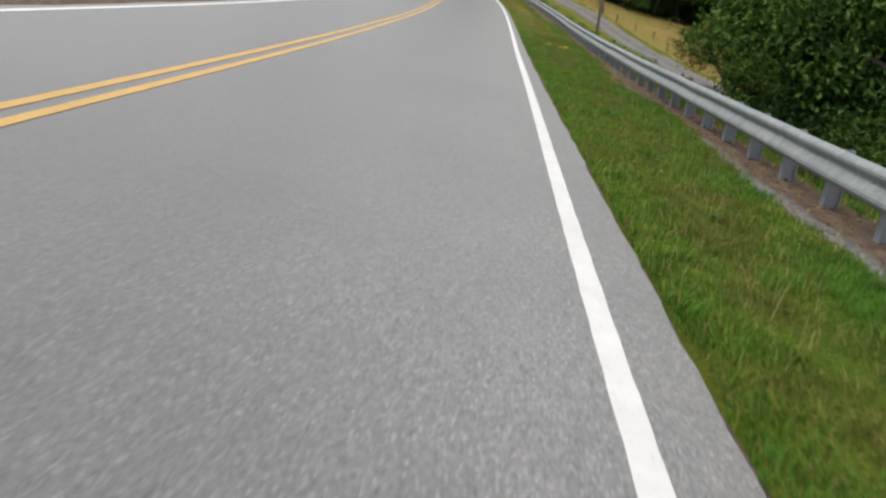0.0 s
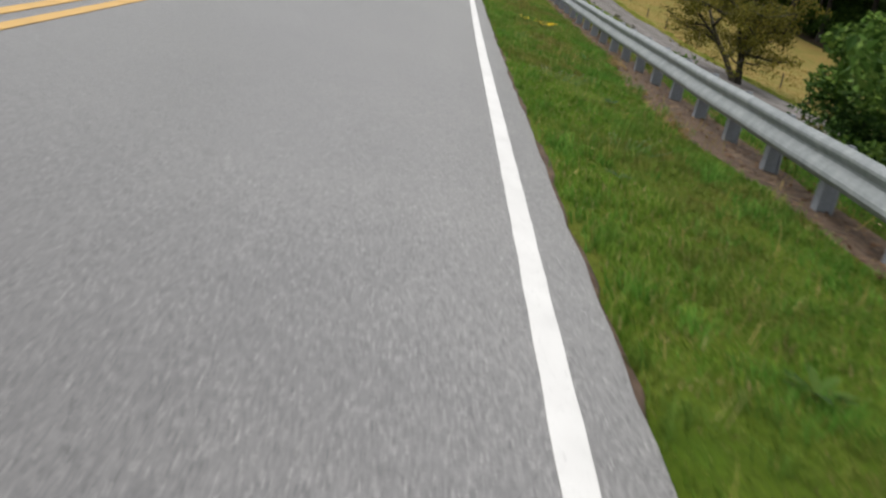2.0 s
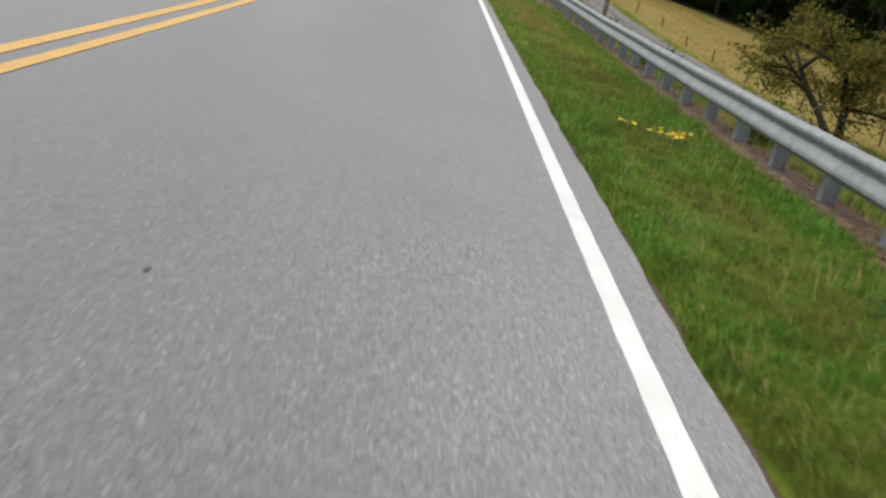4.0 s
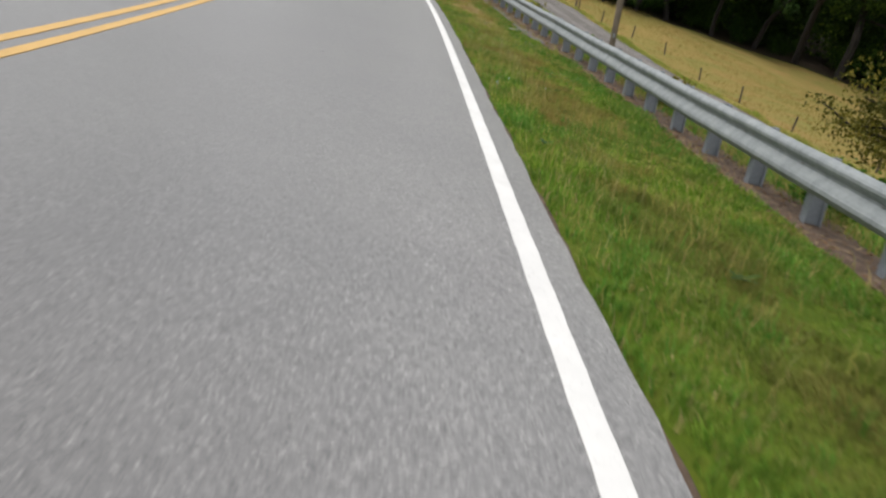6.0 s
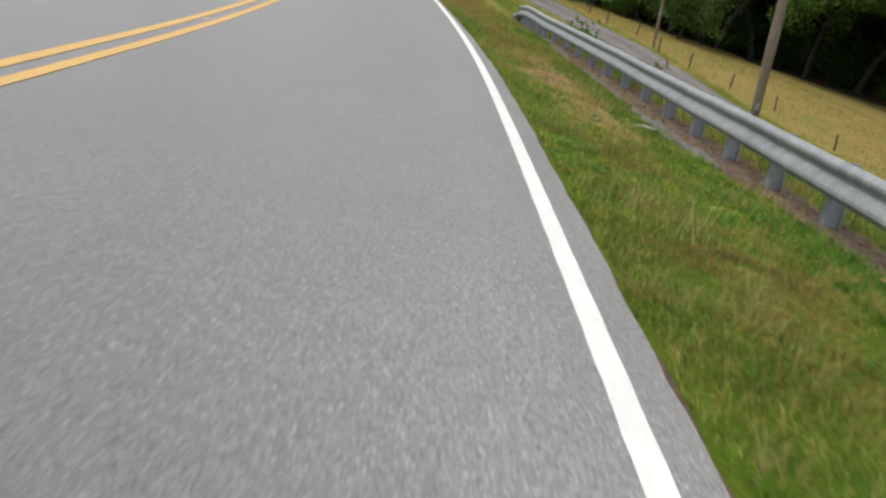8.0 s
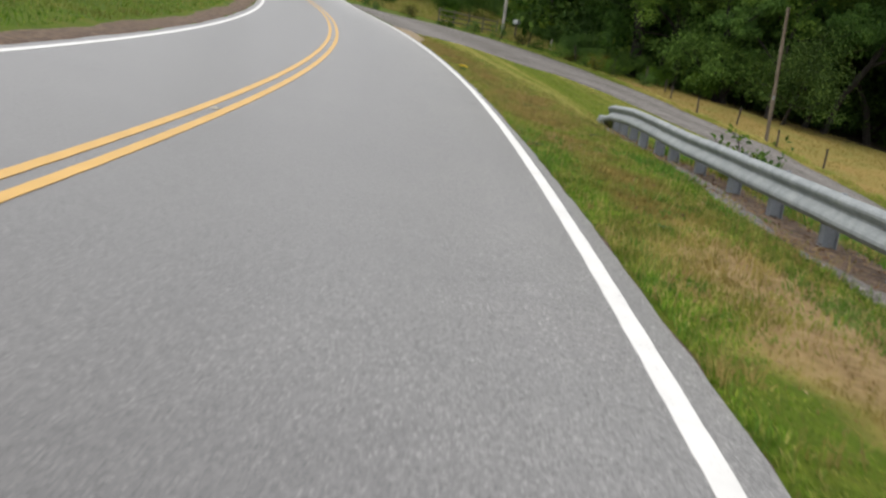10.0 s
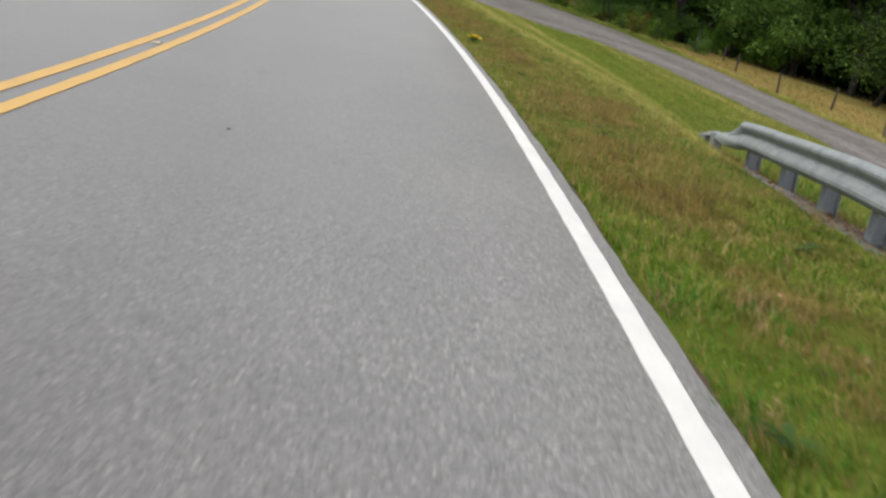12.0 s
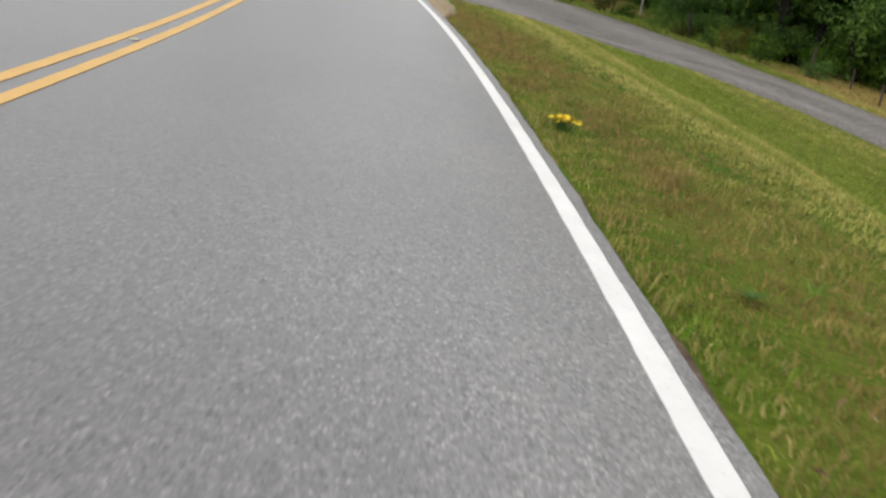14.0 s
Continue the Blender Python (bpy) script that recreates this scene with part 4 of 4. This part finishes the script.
blades("verge_grass", 4, (50.0, 75.0), lambda s: (tarmac_edge(s) + 0.025 + 0.035 * wobble(s, 3.3, 1.0), np.interp(s, [50, 58, 66, 75], [2.0, 2.1, 1.9, 1.2])), 1900, 0.075, 0.010, DRYTURF, "dry mown verge grass sloping towards the gravel lane", 0.9, lambda s, r: off_dirt(s, r) * np.clip((np.interp(s, [50, 58, 66, 75], [2.1, 2.2, 2.0, 1.3]) - r) / 0.7 + 0.3 * value_noise(s, r, 0.6, 5), 0, 1), tone=sere_band)
blades("verge_grass", 10, (50.0, 74.0), lambda s: (tarmac_edge(s) + 0.025 + 0.035 * wobble(s, 3.3, 1.0), tarmac_edge(s) + 0.75), 900, 0.07, 0.009, TURF, "green grass fringe along the broken asphalt edge", 0.9, lambda s, r: patchy(s, r) * off_dirt(s, r) * np.clip((0.85 - r) / 0.5, 0, 1), tone=sere_band)
blades("slope_grass", 6, (54.0, 75.0), lambda s: (np.interp(s, [54, 58, 66, 75], [1.6, 1.5, 1.4, 0.8]), np.interp(s, GS, g_left) + 0.05), 1050, 0.07, 0.015, SLOPE, "mown yellow-green grass slope beside the gravel lane", 0.3, lambda s, r: off_dirt(s, r) * np.clip((r - np.interp(s, [54, 58, 66, 75], [1.6, 1.5, 1.4, 0.8])) / 0.6 + 0.3 * value_noise(s, r, 0.6, 6), 0, 1), tone=swaths)
blades("bank_grass", 5, (5.0, 57.0), lambda s: (rail_off(s) + 0.22, rail_off(s) + 1.9), 560, 0.24, 0.012, LUSH, "green weeds growing behind the guardrail", 0.9, patchy)
blades("bank_grass", 11, (5.0, 57.0), lambda s: (rail_off(s) + 0.15, rail_off(s) + 2.6), 420, 0.20, 0.010, DRYTURF, "dry straw and weeds on the bank behind the guardrail", 0.9, lambda s, r: np.interp(s, [19, 24], [0.15, 1.0]))
blades("hay_stubble", 7, (26.0, 76.0), lambda s: (np.interp(s, FENCE_S, FENCE_R) - 1.3, np.interp(s, FENCE_S, FENCE_R) + 9.0), 90, 0.11, 0.02, HAY, "dry yellow hay grass in the field", 0.5)
blades("lane_edge_grass", 12, (20.0, 84.0), lambda s: (np.interp(s, GS, g_right) - 0.05, np.interp(s, GS, g_right) + np.interp(s, [72, 78, 84], [0.5, 1.6, 3.6])), 330, 0.16, 0.014, SLOPE, "grass fringe along the gravel lane", 0.8)
blades("far_verge_grass", 8, (38.0, 100.0), lambda s: (0 * s - 9.0, 0 * s - 5.68), 170, 0.12, 0.018, GREEN, "green grass beyond the far shoulder", 0.6)
blades("meadow_grass", 13, (84.0, 118.0), lambda s: (np.interp(s, [84, 86.5, 88.5, 89.6, 118], [10.4, 7.0, 3.5, 0.5, 0.4]), 0 * s + 14.0), 100, 0.30, 0.035, DRYTURF, "rough tall meadow grass beyond the lane", 0.8)

blades("lush_grass", 20, (3.0, 50.0), lambda s: (tarmac_edge(s) + 0.02 + bare_edge(s) + 0.04 * wobble(s, 3.3, 1.0), tarmac_edge(s) + 0.5), 1300, 0.085, 0.009, LUSH, "bright green grass fringe along the broken asphalt edge", 0.9, lambda s, r: np.clip(0.55 + 0.9 * value_noise(s, r, 0.9, 41), 0, 1) * np.clip((tarmac_edge(s) + 0.55 - r) / 0.35, 0, 1))
blades("seed_stalks", 21, (29.5, 38.0), lambda s: (tarmac_edge(s) + 0.1, 0 * s + 0.95), 420, 0.26, 0.006, SEED, "tall pale green grass gone to seed beside the asphalt", 0.7, lambda s, r: np.clip(0.15 + 1.1 * value_noise(s, r, 0.5, 43), 0, 1))
blades("seed_stalks", 22, (6.0, 29.0), lambda s: (tarmac_edge(s) + 0.15, soil_edge(s) - 0.1), 60, 0.2, 0.005, SEED, "thin pale seed stalks in the green verge", 0.7, patchy)


def tufty(seed, lack):
    return lambda s, r: np.clip((value_noise(s, r, 0.14, seed) + 0.5 * value_noise(s, r, 0.9, seed + 1) - lack) * 5, 0, 1)


blades("grass_tufts", 16, (3.0, 34.0), lambda s: (tarmac_edge(s) + 0.02, rail_off(s) - 0.4), 1500, 0.15, 0.008, LUSH, "taller bright green tufts in the verge", 0.5, tufty(61, 0.5))
blades("grass_tufts", 17, (28.0, 58.0), lambda s: (tarmac_edge(s) + 0.02, rail_off(s) - 0.3), 1300, 0.15, 0.007, DRYTURF, "taller dry tufts in the verge", 0.5, lambda s, r: tufty(71, 0.55)(s, r) * np.interp(s, [52, 55], [1.0, 0.2]))
blades("grass_tufts", 18, (44.0, 75.0), lambda s: (tarmac_edge(s) + 0.02, 0 * s + 2.6), 1500, 0.12, 0.008, STRAW, "straw-coloured tufts in the mown verge", 0.5, lambda s, r: np.clip((1.7 - r) / 0.4, 0, 1) * tufty(81, 0.55)(s, r) * off_dirt(s, r) * np.interp(s, [52, 56], [1.0, 0.3]))
blades("grass_tufts", 19, (34.0, 75.0), lambda s: (tarmac_edge(s) + 0.02, 0 * s + 2.2), 1500, 0.10, 0.009, LUSH, "green tufts between dry patches of the verge", 0.5, lambda s, r: tufty(91, 0.6)(s, r) * off_dirt(s, r) * np.interp(s, [48, 54], [1.0, 0.45]))
blades("straw_tufts", 14, (37.0, 50.0), lambda s: (tarmac_edge(s) + 0.15, 0 * s + 1.9), 330, 0.06, 0.008, STRAW, "dead straw tufts on the bare verge", 0.9, lambda s, r: 1.02 - not_bare(s, r))
blades("straw_tufts", 23, (15.5, 23.0), lambda s: (soil_edge(s) - 0.03, soil_edge(s) + 0.2), 2000, 0.09, 0.010, STRAW, "tan straw fringe between green grass and bare soil", 0.9, lambda s, r: np.interp(s, [15.5, 17, 21.5, 23], [0, 1, 1, 0]) * patchy(s, r))
blades("straw_tufts", 15, (8.0, 54.0), lambda s: (soil_edge(s) - 0.12, soil_edge(s) + 0.16), 900, 0.06, 0.008, STRAW, "dead straw along the edge of the bare soil", 0.9, patchy)


def litter(name, seed, s_rng, r_fn, count, size, mat, label):
    """Small curled dead leaves and twigs lying flat."""
    rnd = np.random.default_rng(seed)
    s = rnd.uniform(*s_rng, count)
    lo, hi = r_fn(s)
    r = lo + (hi - lo) * rnd.random(count)
    c = spot(s, r, lay(s, r) + 0.042 + 0.02 * rnd.random(count))
    a = rnd.uniform(0, 6.283, count)
    ln, wd = size * rnd.uniform(0.5, 1.6, count), size * rnd.uniform(0.12, 0.5, count)
    u = np.stack([np.cos(a) * ln, np.sin(a) * ln, rnd.normal(size=count) * 0.25 * ln], 1)
    w = np.stack([-np.sin(a) * wd, np.cos(a) * wd, rnd.normal(size=count) * 0.4 * wd], 1)
    v = np.stack([c - u, c + w, c + u, c - w], 1).reshape(-1, 3)
    i = np.arange(count)[:, None] * 4
    f = np.concatenate([i + np.array([[0, 1, 2]]), i + np.array([[0, 2, 3]])], 0)
    return tagged(new(name, np_mesh(name, v, f, mat)), label, "litter", kind="stuff")


litter("leaf_litter", 1, (3.0, 55.0), lambda s: (rail_off(s) - 0.32, rail_off(s) + 0.5), 9000, 0.028, LITTER, "dead brown leaves and twigs under the guardrail")
litter("leaf_litter", 2, (36.0, 66.0), lambda s: (tarmac_edge(s) + 0.1, 0 * s + 1.9), 1500, 0.022, LITTER, "dead brown leaves and thatch in the mown verge")


# ---------------------------------------------------------------- small plants and road fittings
def ground_at(s, r, h=0.0):
    return Vector([float(q) for q in spot(s, r, float(lay(np.array(float(s)), np.array(float(r)))) + h)])


def blossom_mesh(name, radius, petals, mat, cup):
    bm = bmesh.new()
    hub = bm.verts.new((0, 0, 0))
    for k in range(petals):
        a, w = 2 * math.pi * k / petals, math.pi / petals * 0.8
        p1 = bm.verts.new((radius * 0.6 * math.cos(a - w), radius * 0.6 * math.sin(a - w), cup * 0.5))
        p2 = bm.verts.new((radius * math.cos(a), radius * math.sin(a), cup))
        p3 = bm.verts.new((radius * 0.6 * math.cos(a + w), radius * 0.6 * math.sin(a + w), cup * 0.5))
        bm.faces.new((hub, p1, p2, p3))
    me = bpy.data.meshes.new(name)
    bm.to_mesh(me)
    bm.free()
    me.materials.append(mat)
    return me


def wildflower(name, s, r, seed, heads, spread, height, me, label, stretch=1.0):
    rnd = random.Random(seed)
    ob = tagged(new(name), label, "flower", "wildflowers in the verge")
    base = ground_at(s, r)
    turn = float(np.interp(s, ALONG, HEADING))
    ob.matrix_basis = Matrix.Translation(base) @ Matrix.Rotation(turn, 4, "Z")
    for k in range(heads):
        x, y, h = rnd.gauss(0, spread) * stretch, rnd.gauss(0, spread), height * rnd.uniform(0.7, 1.15)
        bm = bmesh.new()
        tapered(bm, [(x * 0.5, y * 0.5, -0.02), (x * 0.8, y * 0.8, h * 0.6), (x, y, h)], [0.004, 0.003, 0.002], 5)
        stalk = part("stalk", bm, STALK, ob)
        b2 = new("blossom", me)
        b2.parent = stalk
        b2.matrix_basis = pose(x, y, h, rnd.uniform(-30, 30), rnd.uniform(-30, 30), rnd.uniform(0, 90))
    return ob


YEL = blossom_mesh("yellow_blossom", 0.035, 6, make_plain("yellow_petals", (0.62, 0.42, 0.01), (0.80, 0.60, 0.02), 30.0), 0.012)
TINY = blossom_mesh("tiny_blossom", 0.013, 5, YEL.materials[0], 0.005)
PINK = blossom_mesh("pink_blossom", 0.019, 9, make_plain("pink_petals", (0.30, 0.10, 0.16), (0.48, 0.24, 0.31), 40.0), 0.016)
BLUE = blossom_mesh("blue_blossom", 0.017, 8, make_plain("blue_petals", (0.38, 0.42, 0.72), (0.52, 0.56, 0.82), 40.0), 0.006)
PALE = blossom_mesh("pale_blossom", 0.006, 7, make_plain("pale_petals", (0.42, 0.43, 0.33), (0.58, 0.57, 0.47), 40.0), 0.010)
wildflower("yellow_flower", 24.3, 1.31, 1, 30, 0.09, 0.12, YEL, "cluster of bright yellow wildflowers low in the verge", 1.3)
wildflower("yellow_flower", 24.3, 0.97, 2, 9, 0.07, 0.12, YEL, "small cluster of yellow wildflowers in the verge", 1.5)
wildflower("yellow_flower", 59.0, 0.40, 3, 52, 0.05, 0.11, YEL, "cluster of bright yellow wildflowers beside the edge line", 1.1)
wildflower("yellow_flower", 54.2, 0.36, 4, 16, 0.16, 0.06, TINY, "sparse small yellow wildflowers in short grass", 1.8)
for s_, r_, k in ((10.45, 0.74, 5), (9.05, 0.82, 6)):
    wildflower("thistle", s_, r_, k, 1, 0.02, 0.12, PINK, "single pink thistle head in the verge grass")
for s_, r_, k in ((33.67, 0.53, 8), (33.23, 0.38, 9), (33.62, 0.94, 10), (33.43, 0.92, 11)):
    wildflower("blue_flower", s_, r_, k, 1, 0.02, 0.10, BLUE, "single pale blue wildflower in the verge grass")
for s_, r_, k, n_ in ((18.5, 0.78, 12, 34), (15.75, 0.89, 13, 16), (21.6, 0.6, 14, 12), (35.2, 1.35, 15, 8), (38.5, 1.42, 16, 14)):
    wildflower("clover", s_, r_, k, n_, 0.16, 0.10, PALE, "patch of pale clover heads in the verge", 1.6)


def marker(s):
    ob = tagged(new("pavement_marker"), "low pale reflective marker between the yellow lines", "road marker", "pavement markers")
    ob.matrix_basis = stand(s, -float(lane(np.array(s))) - YELLOW_GAP / 2, 0.0)
    bm = bmesh.new()
    r = bmesh.ops.create_cube(bm, size=1.0, matrix=pose(0, 0, 0.008) @ Matrix.Diagonal((0.085, 0.08, 0.016, 1)))
    for v in r["verts"]:
        if v.co.z > 0.01:
            v.co.x, v.co.y = v.co.x * 0.75, v.co.y * 0.55
    part("body", bm, MARKER, ob)
    return ob


for s_ in (20.7, 27.5, 34.3, 40.7, 47.0, 53.2, 59.15, 65.4, 71.6):
    marker(s_)


def letterbox(s, r):
    ob = tagged(new("letterbox"), "grey metal letterbox on a wooden post by the lane", "letterbox")
    ob.matrix_basis = Matrix.Translation(ground_at(s, r)) @ Matrix.Rotation(radians(35), 4, "Z")
    bm = bmesh.new()
    box(bm, (0.1, 0.1, 1.4), pose(0, 0, 0.4), 0.006)
    part("post", bm, POST_WOOD, ob)
    bm = bmesh.new()
    n = 9
    rings = []
    for y in (-0.28, 0.28):
        prof = [(-0.13, 0.0), (0.13, 0.0)] + [(0.13 * math.cos(a), 0.17 + 0.13 * math.sin(a)) for a in [math.pi * i / n for i in range(n + 1)]]
        rings.append([bm.verts.new((x, y, 1.1 + z)) for x, z in prof])
    m = len(rings[0])
    for i in range(m):
        bm.faces.new((rings[0][i], rings[0][(i + 1) % m], rings[1][(i + 1) % m], rings[1][i]))
    bm.faces.new(rings[0][::-1])
    bm.faces.new(rings[1])
    part("box", bm, RAIL_ZINC, ob)
    bm = bmesh.new()
    box(bm, (0.012, 0.04, 0.16), pose(0.142, 0.1, 1.33), 0.002)
    part("flag", bm, POST_ZINC, ob)
    return ob


letterbox(87.6, 10.5)


def rail_fence(s0, r0, s1, r1, bays):
    ob = tagged(new("rail_fence"), "weathered three-board wooden fence along the lane", "fence")
    pts = [ground_at(s0 + (s1 - s0) * k / bays, r0 + (r1 - r0) * k / bays) for k in range(bays + 1)]
    for p in pts:
        bm = bmesh.new()
        box(bm, (0.10, 0.10, 1.4), pose(0, 0, 0.42), 0.008)
        part("post", bm, FENCE_BOARD, ob).matrix_basis = Matrix.Translation(p)
    for a, b in zip(pts, pts[1:]):
        for h in (0.3, 0.64, 0.98):
            bm = bmesh.new()
            d = b - a
            box(bm, (d.length + 0.08, 0.03, 0.09), Matrix.Identity(4), 0.003)
            ob2 = part("board", bm, FENCE_BOARD, ob)
            ob2.matrix_basis = Matrix.Translation((a + b) / 2 + Vector((0, 0, h))) @ d.to_track_quat("X", "Z").to_matrix().to_4x4()
    return ob


rail_fence(85.4, 5.2, 86.6, 9.0, 4)


def lane_stake(s, r, h, lean, mat, label):
    ob = tagged(new("lane_post"), label, "post", "posts along the lane")
    ob.matrix_basis = Matrix.Translation(ground_at(s, r)) @ pose(0, 0, 0, *lean, 20)
    bm = bmesh.new()
    tapered(bm, [(0, 0, -0.3), (0.01, 0, h * 0.5), (0, 0, h * 0.98), (0, 0, h)], [0.055, 0.052, 0.048, 0.035], 8)
    part("stake", bm, mat, ob)
    return ob


lane_stake(84.3, 11.6, 0.8, (3, 2), PALE_POLE, "short bleached white stake beside the lane")
rng = random.Random(17)
for s_, r_ in ((84.2, 8.6), (81.8, 9.3), (77.9, 10.3), (75.6, 11.2), (74.0, 11.9)):
    lane_stake(s_, r_, rng.uniform(0.8, 1.15), (rng.uniform(-6, 6), rng.uniform(-8, 8)), POST_WOOD, "dark leaning fence post among lane-side weeds")
for k in range(16):
    s_ = 73.0 + 0.85 * k
    plant_at(bush("lane_weed", 500 + k, rng.uniform(0.7, 1.1), rng.uniform(0.5, 1.2), 900, 0.07, (LEAF_LIT_EDGE, LEAF_BRIGHT, LEAF_OLIVE, LEAF_LIT_EDGE)[k % 4], "tangled green weed clump beside the lane", 3), s_, float(np.interp(s_, GS, g_right)) + rng.uniform(0.5, 2.0), rng.uniform(0, 6))


def stick(s, r, length, turn):
    ob = tagged(new("stick"), "pale dead stick lying in the grass", "stick")
    bm = bmesh.new()
    tapered(bm, [(-length / 2, 0, 0.02), (0, 0.02, 0.035), (length / 2, -0.01, 0.02)], [0.012, 0.015, 0.007], 6)
    part("wood", bm, PALE_POLE, ob)
    ob.matrix_basis = Matrix.Translation(ground_at(s, r, 0.02)) @ Matrix.Rotation(turn, 4, "Z")
    return ob


stick(41.05, 1.62, 0.3, 2.4)
rng = random.Random(21)
for k in range(9):
    s_ = 12.5 + 4.6 * k + rng.uniform(-0.8, 0.8)
    plant_at(bush("weed", 70 + k, 0.55, 0.6, 500, 0.07, (LEAF_BRIGHT, LEAF_OLIVE)[k % 2], "leafy weed growing behind the guardrail", 1), s_, float(rail_off(s_)) + rng.uniform(0.4, 0.9), rng.uniform(0, 6))
plant_at(bush("weed", 90, 0.45, 0.95, 110, 0.08, LEAF_BRIGHT, "tall pale-leaved weed rising above the guardrail", 2), 50.0, 2.85)
plant_at(bush("weed", 91, 0.4, 0.9, 90, 0.08, LEAF_BRIGHT, "tall pale-leaved weed rising above the guardrail", 2), 48.9, 2.8)


def rosette(s, r, seed, leaves, size):
    """A low broadleaf weed: pointed leaves spread flat from one root."""
    rnd = random.Random(seed)
    ob = tagged(new("verge_weed"), "low dark green broadleaf weed in the mown verge", "weed", "weeds in the verge")
    ob.matrix_basis = Matrix.Translation(ground_at(s, r, 0.02)) @ Matrix.Rotation(rnd.uniform(0, 6), 4, "Z")
    for k in range(leaves):
        a, ln, up = 6.283 * k / leaves * 1.9 + rnd.uniform(-0.3, 0.3), size * rnd.uniform(0.6, 1.1), rnd.uniform(0.15, 0.7)
        bm = bmesh.new()
        c, d = math.cos(a), math.sin(a)
        ribs = []
        for q, w in ((0.0, 0.02), (0.35, 0.13), (0.7, 0.12), (1.0, 0.005)):
            z = ln * (up * q - 0.45 * up * q * q) + 0.012
            x, y = c * ln * q, d * ln * q
            ribs.append((bm.verts.new((x - d * w * ln, y + c * w * ln, z + 0.15 * w * ln)), bm.verts.new((x, y, z)), bm.verts.new((x + d * w * ln, y - c * w * ln, z + 0.15 * w * ln))))
        for u, v in zip(ribs, ribs[1:]):
            bm.faces.new((u[0], u[1], v[1], v[0]))
            bm.faces.new((u[1], u[2], v[2], v[1]))
        part("leaf", bm, LEAF, ob)
    return ob


rng = random.Random(33)
for k in range(22):
    s_ = 5.0 + 2.4 * k + rng.uniform(-0.9, 0.9)
    rosette(s_, rng.uniform(float(tarmac_edge(s_)) + 0.12, 1.5), 400 + k, rng.randrange(7, 12), rng.uniform(0.09, 0.17))


def tar_spot(s, r, radius, seed):
    rnd = random.Random(seed)
    ob = tagged(new("tar_spot"), "small dark tar spot on the asphalt", "stain")
    ob.matrix_basis = stand(s, r, 0.0)
    bm = bmesh.new()
    rim = [bm.verts.new((radius * rnd.uniform(0.6, 1.2) * math.cos(a), 1.5 * radius * rnd.uniform(0.6, 1.2) * math.sin(a), 0.001)) for a in [6.283 * k / 11 for k in range(11)]]
    top = [bm.verts.new((v.co.x * 0.7, v.co.y * 0.7, 0.006)) for v in rim]
    for k in range(11):
        bm.faces.new((rim[k], rim[(k + 1) % 11], top[(k + 1) % 11], top[k]))
    bm.faces.new(top)
    part("patch", bm, TAR, ob)
    return ob


TAR = make_plain("tar", (0.03, 0.03, 0.03), (0.06, 0.058, 0.056), 40.0, 0.5)
for s_, r_, z_, k in ((19.65, -1.46, 0.015, 1), (32.58, -1.31, 0.018, 2), (51.06, -1.70, 0.016, 3)):
    tar_spot(s_, r_, z_, k)
